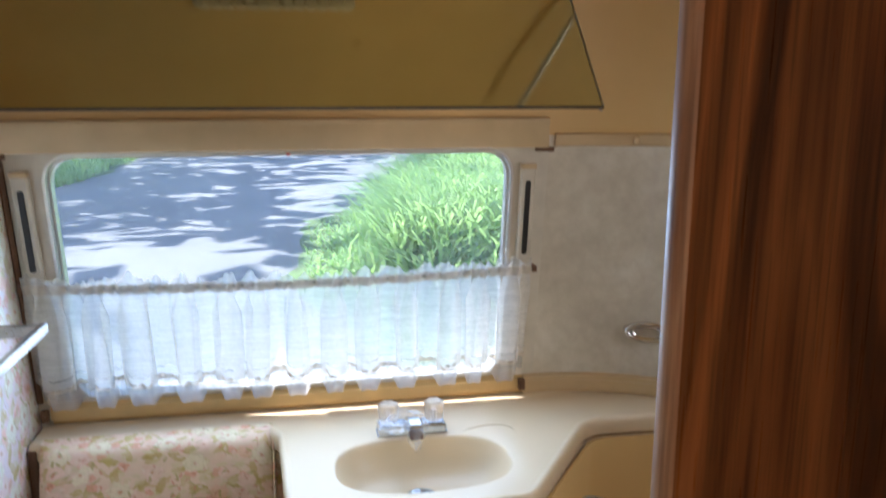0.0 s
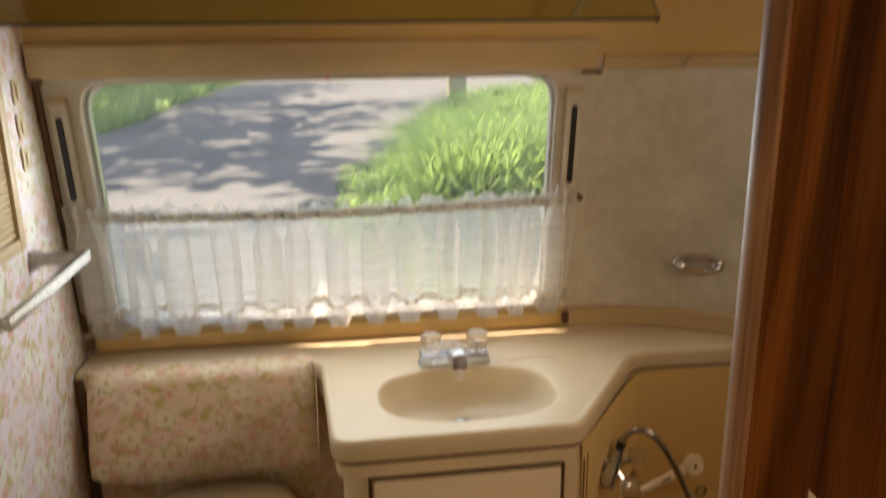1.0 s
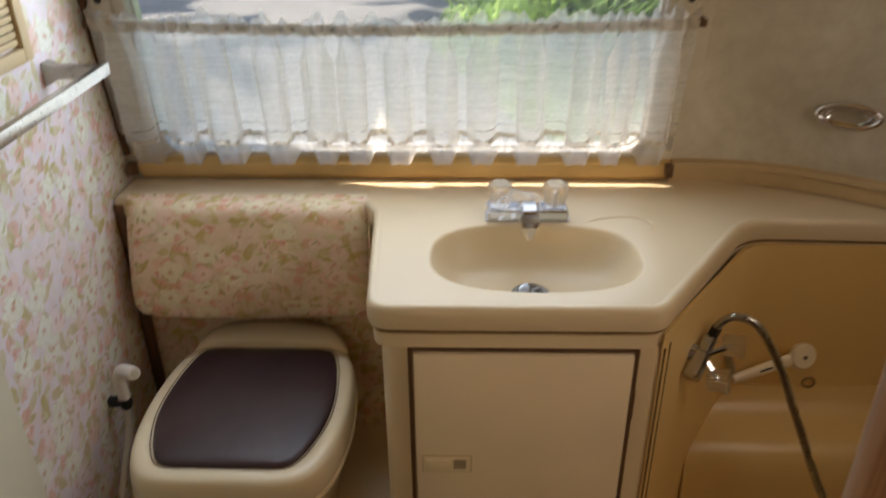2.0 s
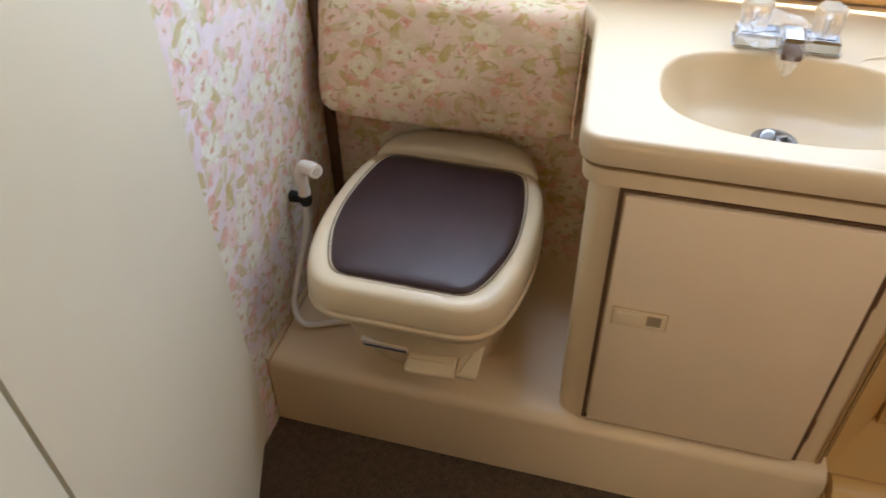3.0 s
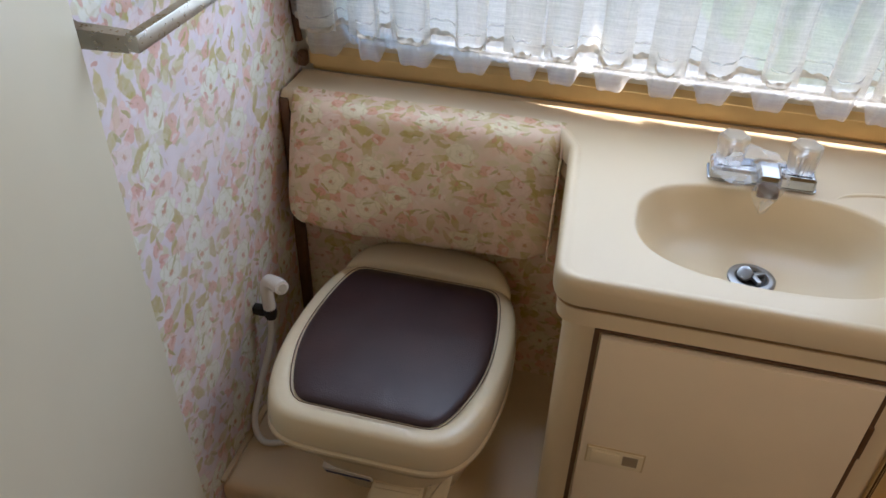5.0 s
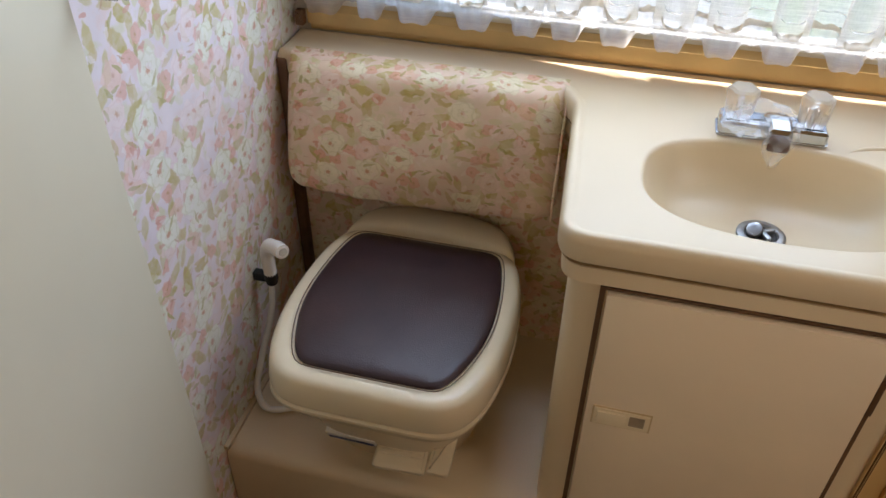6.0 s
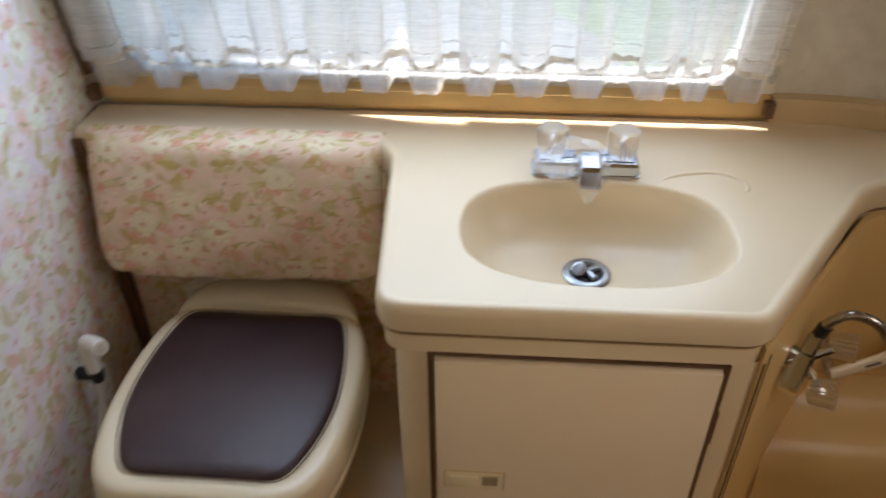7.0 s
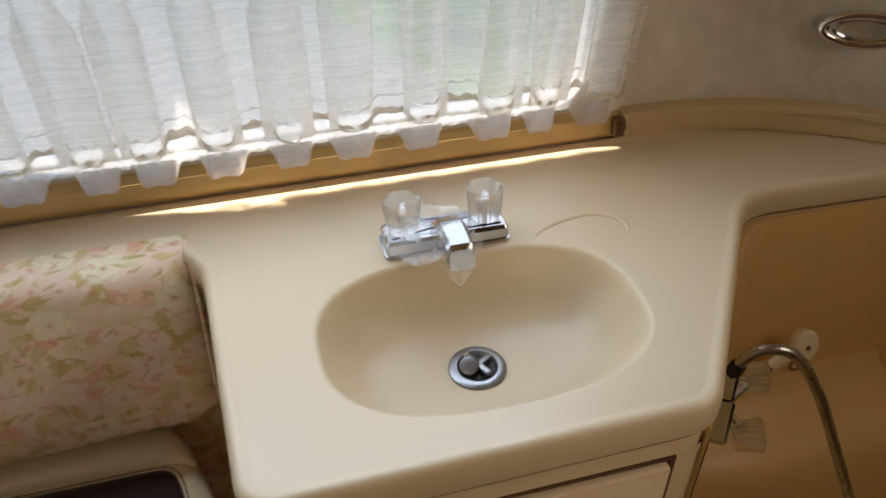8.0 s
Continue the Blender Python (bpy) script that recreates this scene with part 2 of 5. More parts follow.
def pane_material():
    m = Mat("window_glass", (1, 1, 1), 0.02)
    t = m.t
    tr = t.nodes.new("ShaderNodeBsdfTransparent")
    tr.inputs[0].default_value = (0.93, 0.96, 0.97, 1)
    ms = t.nodes.new("ShaderNodeMixShader")
    ms.inputs[0].default_value = 0.05
    gl = t.nodes.new("ShaderNodeBsdfGlossy")
    gl.inputs["Roughness"].default_value = 0.02
    t.links.new(tr.outputs[0], ms.inputs[1]), t.links.new(gl.outputs[0], ms.inputs[2])
    # Translucent white mixed in as a veil of glare over the view.
    veil = t.nodes.new("ShaderNodeBsdfTranslucent")
    veil.inputs[0].default_value = (0.95, 0.95, 0.93, 1)
    md = t.nodes.new("ShaderNodeMixShader")
    t.links.new(m.ramp(m.noise(5, 5), [(0.35, 0.035), (0.7, 0.075)]), md.inputs[0])
    t.links.new(ms.outputs[0], md.inputs[1]), t.links.new(veil.outputs[0], md.inputs[2])
    t.links.new(md.outputs[0], t.nodes["Material Output"].inputs[0])
    return m.mat


def vinyl_material():
    m = Mat("mottled_vinyl", (0.55, 0.51, 0.43), 0.5)
    a, b = m.noise(7, 5, 0.6), m.noise(38, 4, 0.6)
    col = m.ramp(a, [(0.32, (0.51, 0.455, 0.36)), (0.5, (0.61, 0.555, 0.45)), (0.7, (0.70, 0.66, 0.57))])
    col = m.mix(m.ramp(b, [(0.4, 0.0), (0.75, 0.35)]), col, (0.42, 0.36, 0.27))
    m.link(col, "Base Color")
    m.bump(m.noise(120, 3), 0.15, 0.0008)
    return m.mat


def gel_material(name, colour, tone2, rough=0.28):
    """Gel-coated moulded plastic, gone yellow in patches."""
    m = Mat(name, colour, rough)
    col = m.ramp(m.noise(2.4, 1, 0.4), [(0.25, tone2), (0.75, colour)])
    m.link(col, "Base Color")
    return m.mat


def leather_material():
    m = Mat("brown_leatherette", (0.045, 0.022, 0.024), 0.38)
    m.link(m.ramp(m.noise(9, 4), [(0.3, (0.035, 0.017, 0.020)), (0.7, (0.058, 0.030, 0.031))]), "Base Color")
    v = m.voronoi(420)
    h = m.math("ADD", v.outputs["Distance"], m.math("MULTIPLY", m.noise(26, 3), 0.8))
    m.bump(h, 0.22, 0.0012)
    m.link(m.ramp(m.noise(14, 4), [(0.3, 0.30), (0.7, 0.46)]), "Roughness")
    return m.mat


def asphalt_material():
    m = Mat("asphalt", (0.05, 0.05, 0.05), 0.9)
    col = m.ramp(m.noise(0.7, 5), [(0.3, (0.125, 0.125, 0.13)), (0.7, (0.19, 0.187, 0.183))])
    col = m.mix(m.ramp(m.noise(60, 3), [(0.45, 0.0), (0.7, 0.6)]), col, (0.17, 0.165, 0.16))
    m.link(col, "Base Color")
    m.bump(m.noise(90, 3), 0.5, 0.01)
    return m.mat


def blade_material(name, a, b):
    m = Mat(name, a, 0.5)
    g = m.t.nodes.new("ShaderNodeNewGeometry")
    m.link(m.ramp(g.outputs["Random Per Island"], [(0.0, a), (1.0, b)]), "Base Color")
    tl = m.t.nodes.new("ShaderNodeBsdfTranslucent")
    tl.inputs[0].default_value = (b[0] * 1.2, b[1] * 1.2, b[2], 1)
    ms = m.t.nodes.new("ShaderNodeMixShader")
    ms.inputs[0].default_value = 0.55
    m.t.links.new(m.b.outputs[0], ms.inputs[1]), m.t.links.new(tl.outputs[0], ms.inputs[2])
    m.t.links.new(ms.outputs[0], m.t.nodes["Material Output"].inputs[0])
    return m.mat


def tan_material():
    """Tan wall panel with a few old round marks and faint stains."""
    m = Mat("tan_panel", (0.60, 0.41, 0.19), 0.42)
    col = m.ramp(m.noise(3, 5), [(0.3, (0.63, 0.42, 0.165)), (0.7, (0.70, 0.48, 0.205))])
    v = m.voronoi(5.0)
    spot = m.ramp(v.outputs["Distance"], [(0.035, 0.35), (0.052, 0.7), (0.066, 0.0)])
    col = m.mix(m.math("MULTIPLY", spot, m.ramp(m.noise(40, 3), [(0.35, 0.2), (0.6, 0.8)])), col, (0.40, 0.24, 0.09))
    m.link(col, "Base Color")
    m.bump(m.noise(180, 2), 0.08, 0.0006)
    return m.mat


def tint_mirror():
    m = Mat("smoked_mirror", (0.67, 0.67, 0.45), 0.06, 1.0)
    m.link(m.ramp(m.noise(5, 4), [(0.3, (0.65, 0.65, 0.43)), (0.7, (0.70, 0.70, 0.47))]), "Base Color")
    m.link(m.ramp(m.noise(12, 5), [(0.35, 0.05), (0.75, 0.16)]), "Roughness")
    return m.mat


WALLPAPER = floral("floral_wallpaper", (0.86, 0.78, 0.83), (0.80, 0.72, 0.64), "x", 1.5)
FABRIC = floral("floral_fabric", (0.85, 0.75, 0.68), (0.72, 0.60, 0.46), "y", 1.35, 0.9, 0.7)
# Grey-brown tone for the shade inside the latch's finger well.
WELL_SHADE = plain("well_shade", (0.30, 0.23, 0.15), 0.5, 0, 0.05, 20, 200, 0.0)
VINYL = vinyl_material()
TAN = tan_material()
TRIM = plain("tan_trim", (0.58, 0.43, 0.24), 0.38, 0, 0.08, 9)
SILL = plain("sill_trim", (0.60, 0.41, 0.17), 0.35, 0, 0.1, 9)
CREAM = gel_material("cream_gelcoat", (0.71, 0.585, 0.405), (0.66, 0.525, 0.335), 0.32)
SURROUND = gel_material("tan_gelcoat", (0.78, 0.56, 0.25), (0.70, 0.47, 0.19), 0.33)
STEP = gel_material("step_gelcoat", (0.76, 0.63, 0.44), (0.70, 0.55, 0.35), 0.36)
LAMINATE = plain("cream_laminate", (0.82, 0.68, 0.50), 0.4, 0, 0.04, 4)
WHITE = plain("white_laminate", (0.63, 0.575, 0.43), 0.42, 0, 0.03, 3)
PLASTIC = plain("cream_plastic", (0.80, 0.68, 0.475), 0.27, 0, 0.015, 3, 200, 0.0)
PLASTIC_W = plain("white_plastic", (0.80, 0.76, 0.70), 0.3, 0, 0.02, 8, 200, 0.0)
FRAME = plain("pale_frame", (0.62, 0.57, 0.47), 0.5, 0, 0.08, 14)
DARK = plain("dark_gap", (0.13, 0.062, 0.026), 0.6, 0, 0.2, 20)
BROWN = plain("brown_strip", (0.13, 0.06, 0.025), 0.45, 0, 0.25, 20)
SEAM = plain("worn_seam", (0.34, 0.21, 0.09), 0.5, 0, 0.25, 30)
BLACK = plain("black_rubber", (0.015, 0.015, 0.015), 0.5, 0, 0.1, 20)
CHROME = plain("chrome", (0.75, 0.75, 0.76), 0.1, 1.0, 0.05, 30, 200, 0.02)
DULL = plain("dull_steel", (0.36, 0.37, 0.38), 0.36, 1.0, 0.12, 30, 300, 0.05)
TAP = plain("tap_chrome", (0.52, 0.53, 0.55), 0.13, 1.0, 0.05, 30, 200, 0.02)
STEEL = plain("brushed_steel", (0.46, 0.44, 0.40), 0.28, 1.0, 0.1, 30, 300, 0.05)
ALU = plain("window_aluminium", (0.72, 0.72, 0.70), 0.35, 0.6, 0.06, 20)
ROSE = wood("rosewood_veneer", (0.030, 0.008, 0.003), (0.145, 0.044, 0.013), (0.270, 0.098, 0.031), 0.30)
EDGE = wood("pale_edge_trim", (0.22, 0.10, 0.052), (0.33, 0.165, 0.09), (0.41, 0.23, 0.135), 0.5)
CARPET = carpet_material()
SHEER = sheer_material()
SHEER_HEM = sheer_material("hem_voile", (0.66, 0.60, 0.51), 0.40, 0.12, 0.05)
SHEER_FRILL = sheer_material("frill_voile", (0.78, 0.77, 0.75), 0.78, 0.58, 0.48)
LEATHER = leather_material()
MIRROR = tint_mirror()
CRYSTAL = glass_material("clear_acrylic", (0.90, 0.885, 0.86), 0.42, 1.24)
FILM = film_material()
PANE = pane_material()
DIFFUSER = plain("prismatic_diffuser", (0.66, 0.58, 0.46), 0.35, 0, 0.05, 20)
ASPHALT = asphalt_material()
SOIL = plain("lawn_soil", (0.10, 0.15, 0.05), 0.95, 0, 0.4, 3, 60, 0.6)
GRASS = blade_material("grass_blades", (0.11, 0.24, 0.065), (0.35, 0.49, 0.21))
LEAVES = blade_material("tree_leaves", (0.03, 0.07, 0.012), (0.07, 0.12, 0.03))
BARK = plain("bark", (0.10, 0.075, 0.05), 0.9, 0, 0.3, 10, 50, 0.6)
POST = plain("weathered_post", (0.42, 0.38, 0.30), 0.8, 0, 0.2, 12, 60, 0.4)
GREY = plain("grey_paint", (0.16, 0.16, 0.155), 0.4, 0, 0.06, 20)
BLUE = plain("blue_print", (0.02, 0.04, 0.14), 0.4)
RED = plain("red_tag", (0.6, 0.06, 0.03), 0.4)

# ---------------------------------------------------------------- mesh helpers


def bm_new():
    return bmesh.new()


def finish(name, bm, mat, angle=38):
    bmesh.ops.recalc_face_normals(bm, faces=bm.faces[:])
    me = bpy.data.meshes.new(name)
    bm.to_mesh(me)
    bm.free()
    me.materials.append(mat)
    me.shade_smooth()
    me.set_sharp_from_angle(angle=radians(angle))
    return me


def thing(name, label, category, at=(0, 0, 0), group="", kind=""):
    ob = new(name)
    ob.empty_display_size = 0.05
    ob.location = at
    return tagged(ob, label, category, group, kind)


def part(name, bm, material, parent, label="", angle=38):
    """One mesh, given in world metres, as a part of a thing."""
    me = finish(name, bm, material, angle)
    ob = new(name, me)
    if parent:
        chain, p = Vector((0, 0, 0)), parent
        while p:
            chain += p.location
            p = p.parent
        me.transform(Matrix.Translation(-chain))
        ob.parent = parent
    return tagged(ob, label)


def solo(name, bm, material, label, category, group="", kind="", angle=38):
    """A thing of one mesh."""
    me = finish(name, bm, material, angle)
    ob = new(name, me)
    return tagged(ob, label, category, group, kind)


def add_box(bm, x0, x1, y0, y1, z0, z1, bevel=0.0, m=None, seg=2):
    b = bmesh.new()
    bmesh.ops.create_cube(b, size=1)
    for v in b.verts:
        v.co = Vector(((x0 + x1) / 2 + v.co.x * (x1 - x0), (y0 + y1) / 2 + v.co.y * (y1 - y0), (z0 + z1) / 2 + v.co.z * (z1 - z0)))
    if bevel:
        bmesh.ops.bevel(b, geom=b.edges[:], offset=bevel, segments=seg, affect="EDGES", profile=0.5)
    join(bm, b, m)
    return bm


def join(bm, b, m=None):
    vs = [bm.verts.new(m @ v.co if m else v.co) for v in b.verts]
    for f in b.faces:
        bm.faces.new([vs[v.index] for v in f.verts])
    b.free()
    return bm


def box(x0, x1, y0, y1, z0, z1, bevel=0.0, m=None):
    return add_box(bm_new(), x0, x1, y0, y1, z0, z1, bevel, m)


def rings(bm, loops, cap0=True, cap1=True, closed=True):
    """Skin a row of loops that have the same number of points."""
    made = [[bm.verts.new(p) for p in loop] for loop in loops]
    n = len(made[0])
    for a, b in zip(made, made[1:]):
        for i in range(n if closed else n - 1):
            j = (i + 1) % n
            bm.faces.new((a[i], a[j], b[j], b[i]))
    if cap0:
        bm.faces.new(made[0][::-1])
    if cap1:
        bm.faces.new(made[-1])
    return made


def tube(bm, points, r, n=10, caps=True):
    """A round bar along a line of points; r is one radius or one for each point."""
    pts = [Vector(p) for p in points]
    rs = r if isinstance(r, (list, tuple)) else [r] * len(pts)
    loops, up = [], None
    for i, p in enumerate(pts):
        d = (pts[min(i + 1, len(pts) - 1)] - pts[max(i - 1, 0)]).normalized()
        if up is None:
            up = d.orthogonal().normalized()
        up = (up - d * up.dot(d)).normalized()
        side = d.cross(up)
        loops.append([p + rs[i] * (math.cos(a) * up + math.sin(a) * side) for a in (2 * math.pi * k / n for k in range(n))])
    rings(bm, loops, caps, caps)
    return bm


def spline(points, n=8):
    """A smooth line through points."""
    p = [Vector(q) for q in points]
    p = [2 * p[0] - p[1]] + p + [2 * p[-1] - p[-2]]
    out = []
    for i in range(1, len(p) - 2):
        for k in range(n):
            t = k / n
            out.append(0.5 * ((2 * p[i]) + (p[i + 1] - p[i - 1]) * t + (2 * p[i - 1] - 5 * p[i] + 4 * p[i + 1] - p[i + 2]) * t * t + (3 * p[i] - p[i - 1] - 3 * p[i + 1] + p[i + 2]) * t ** 3))
    return out + [p[-2]]


def lathe(bm, profile, n=24, m=None):
    loops = [[Vector((r * math.cos(2 * math.pi * k / n), r * math.sin(2 * math.pi * k / n), z)) for k in range(n)] for r, z in profile]
    if m:
        loops = [[m @ p for p in l] for l in loops]
    rings(bm, loops)
    return bm


def round_poly(corners, n=6):
    """Corners (x, y, radius) joined by straight lines with rounded corners."""
    out = []
    c = len(corners)
    for i, (x, y, r) in enumerate(corners):
        p = Vector((x, y))
        a = (Vector(corners[i - 1][:2]) - p)
        b = (Vector(corners[(i + 1) % c][:2]) - p)
        if r <= 0:
            out.append(p)
            continue
        ang = a.angle(b) / 2
        d = min(r / math.tan(ang), a.length * 0.49, b.length * 0.49)
        p0, p1 = p + a.normalized() * d, p + b.normalized() * d
        for k in range(n + 1):
            t = k / n
            out.append((1 - t) ** 2 * p0 + 2 * t * (1 - t) * p + t * t * p1)
    return out


def offset(loop, d):
    """Shift a closed flat loop (counter-clockwise) inwards by d."""
    n, out = len(loop), []
    for i in range(n):
        a, b, c = loop[i - 1], loop[i], loop[(i + 1) % n]
        n1, n2 = Vector((-(b - a).y, (b - a).x)), Vector((-(c - b).y, (c - b).x))
        if n1.length < 1e-9 or n2.length < 1e-9:
            out.append(b + d * (n1 + n2).normalized())
            continue
        n1.normalize(), n2.normalize()
        m = n1 + n2
        out.append(b + m * (d / max(0.35, 1 + n1.dot(n2))))
    return out


def superellipse(cx, cy, a, b, e=2.6, n=72):
    out = []
    for k in range(n):
        t = 2 * math.pi * k / n
        c, s = math.cos(t), math.sin(t)
        out.append(Vector((cx + a * math.copysign(abs(c) ** (2 / e), c), cy + b * math.copysign(abs(s) ** (2 / e), s))))
    return out


def fill_with_holes(bm, outer, holes):
    """Flat face(s) between an outer loop of vertices and hole loops."""
    edges = []
    for loop in (outer, *holes):
        for i in range(len(loop)):
            a, b = loop[i], loop[(i + 1) % len(loop)]
            edges.append(bm.edges.get((a, b)) or bm.edges.new((a, b)))
    bmesh.ops.triangle_fill(bm, edges=edges, use_beauty=True, use_dissolve=False)


def slab_with_hole(outer, hole, z0, z1, place):
    """A slab with one hole right through it; place maps (u, v, w) to the world."""
    bm = bm_new()
    top = [bm.verts.new(place(p.x, p.y, z1)) for p in outer]
    toph = [bm.verts.new(place(p.x, p.y, z1)) for p in hole]
    fill_with_holes(bm, top, [toph])
    bot = [bm.verts.new(place(p.x, p.y, z0)) for p in outer]
    both = [bm.verts.new(place(p.x, p.y, z0)) for p in hole]
    fill_with_holes(bm, bot, [both])
    for a, b in ((top, bot), (toph, both)):
        for i in range(len(a)):
            j = (i + 1) % len(a)
            bm.faces.new((a[i], a[j], b[j], b[i]))
    return bm


# ---------------------------------------------------------------- the trailer's shell
FLOOR, LEFT, RIGHT, TOP = 0.018, -0.270, 1.45, 1.97
BACK, LEAN_IN = 1.960, 0.15


def back_y(z):
    """The rear wall leans in a little towards the roof."""
    return BACK - LEAN_IN * (z - 0.80) if z > 0.8 else BACK


CX, CR = 0.88, 0.57
LIMIT = 1.458


def arc_point(s, z, out=0.0):
    """Along the rear wall's right part: straight to CX, then round the corner; s in metres; out: distance into the room."""
    if s <= CX:
        return Vector((s, back_y(z) - out, z))
    a = min((s - CX) / CR, math.pi / 2)
    x, y = CX + (CR - out) * math.sin(a), BACK - CR + (CR - out) * math.cos(a)
    extra = max(0.0, s - CX - CR * math.pi / 2)
    return Vector((x, y - extra - (BACK - back_y(z)), z))


def arc_band(s0, s1, profile, n=28):
    """Sweep a closed profile of (out, z) along the rear wall and its rounded corner."""
    bm = bm_new()
    loops = [[arc_point(s0 + (s1 - s0) * k / n, z, o) for o, z in profile] for k in range(n + 1)]
    rings(bm, loops)
    return bm


solo("floor", box(LEFT - 0.05, RIGHT + 0.05, -2.05, 1.46, -0.02, FLOOR), CARPET, "dark brown ribbed carpet floor", "floor", kind="structure")
solo("wall_left", box(LEFT - 0.04, LEFT, -2.05, 2.02, 0.0, TOP), WALLPAPER, "left wall in pale pink and green floral wallpaper", "wall", kind="structure")
solo("wall_right", box(RIGHT, RIGHT + 0.04, -2.05, 1.42, 0.0, TOP), TAN, "tan panelled side wall", "wall", kind="structure")
solo("wall_front", box(LEFT, RIGHT, -2.05, -2.0, 0.0, TOP), TAN, "tan panelled end wall", "wall", kind="structure")
solo("ceiling", box(LEFT - 0.04, RIGHT + 0.04, -2.05, 2.05, TOP, TOP + 0.04), TAN, "tan panelled ceiling", "ceiling", kind="structure")

# rear wall below the rail, with the window's hole
WX0, WX1, WZ0, WZ1 = -0.190, 0.800, 0.866, 1.424
wall_outer = [Vector(p) for p in ((LEFT, 0.8), (CX, 0.8), (CX, 1.45), (LEFT, 1.45))]
wall_hole = round_poly([(WX0, WZ0, 0.07), (WX1, WZ0, 0.07), (WX1, WZ1, 0.07), (WX0, WZ1, 0.07)], 8)
solo("wall_rear", slab_with_hole(wall_outer, wall_hole, 0.0, 0.045, lambda u, v, w: (u, back_y(v) + w, v)), FRAME, "cream rear wall panel around the window", "wall", kind="structure")
solo("wall_rear_low", box(LEFT, 1.46, BACK, BACK + 0.04, 0.0, 0.80), STEP, "cream wall below the counter", "wall", kind="structure")
solo("wall_corner", arc_band(CX, CX + 1.05, [(0, 0.80), (0, 1.45), (-0.03, 1.45), (-0.03, 0.80)]), VINYL, "rounded wall corner in mottled grey-beige vinyl", "wall", kind="structure")
solo("wall_corner_low", arc_band(CX, CX + 1.05, [(0, 0.0), (0, 0.80), (-0.03, 0.80), (-0.03, 0.0)]), SURROUND, "rounded tan wall below the counter", "wall", kind="structure")
prof = [(0, 1.45), (0, 1.775), (0.02, 1.795), (0.10, 1.835), (0.22, 1.895), (0.36, 1.945), (0.50, 1.968), (0.50, 1.99), (-0.03, 1.99), (-0.03, 1.45)]
solo("wall_upper", arc_band(LEFT, CX + 1.05, prof, 40), TAN, "tan upper wall curving into the ceiling", "wall", kind="structure")
solo("trim_rail", arc_band(CX + 0.012, CX + 1.0, [(0, 1.425), (0.008, 1.428), (0.010, 1.44), (0.008, 1.452), (0, 1.455)]), TRIM, "tan rail where vinyl meets upper panel", "trim", kind="structure")
solo("trim_ledge", arc_band(CX - 0.028, CX + 1.0, [(0, 0.806), (0.014, 0.806), (0.016, 0.812), (0.012, 0.838), (0.020, 0.842), (0.018, 0.852), (0, 0.855)]), TRIM, "tan splash ledge curving along the counter", "trim", kind="structure")
solo("trim_rail_upper", arc_band(LEFT + 0.002, 0.905, [(0.001, 1.752), (0.012, 1.754), (0.012, 1.760), (0.006, 1.766), (0.012, 1.772), (0.012, 1.780), (0.001, 1.782)], 2), TRIM, "tan moulded strip above the mirror", "trim", kind="structure")

# wooden partition at the bathroom's doorway
solo("wall_partition", box(0.609, RIGHT - 0.002, 0.700, 0.718, FLOOR, TOP - 0.002), ROSE, "red-brown wood veneer partition beside the doorway", "wall", kind="structure")
bm = bm_new()
loop = [(0.609, 0.697), (0.604, 0.698), (0.600, 0.702), (0.599, 0.709), (0.600, 0.716), (0.604, 0.720), (0.609, 0.721)]
rings(bm, [[Vector((x, y, z)) for x, y in loop] for z in (FLOOR, TOP - 0.003)])
solo("trim_partition", bm, EDGE, "rounded pale wood edge of the partition", "trim", kind="structure")

# ---------------------------------------------------------------- window with its frame, tracks and glass
win = thing("window_1", "wide rear window with rounded corners, clear glass", "window", (0.305, BACK, 0.80), kind="structure")


def on_wall(u, v, w):
    return (u, back_y(v) - w, v)


def rim(x0, x1, z0, z1, r, width, w0, w1):
    outer = round_poly([(x0, z0, r), (x1, z0, r), (x1, z1, r), (x0, z1, r)], 10)
    return slab_with_hole(outer, offset(outer, width), w0, w1, on_wall)


part("window_frame", rim(WX0 + 0.0005, WX1 - 0.0005, WZ0 + 0.0005, WZ1 - 0.0005, 0.07, 0.006, -0.035, 0.006), ALU, win, "bare aluminium window frame")
part("inner_frame", rim(WX0 + 0.007, WX1 - 0.007, WZ0 + 0.007, WZ1 - 0.007, 0.065, 0.005, -0.036, -0.012), ALU, win)
outer = round_poly([(WX0 + 0.012, WZ0 + 0.012, 0.055), (WX1 - 0.012, WZ0 + 0.012, 0.055), (WX1 - 0.012, WZ1 - 0.012, 0.055), (WX0 + 0.012, WZ1 - 0.012, 0.055)], 10)
bm = bm_new()
bm.faces.new([bm.verts.new(on_wall(p.x, p.y, -0.028)) for p in outer])
bmesh.ops.solidify(bm, geom=bm.faces[:], thickness=0.003)
pane = part("pane", bm, PANE, win, "clear window pane")
pane.visible_shadow = False
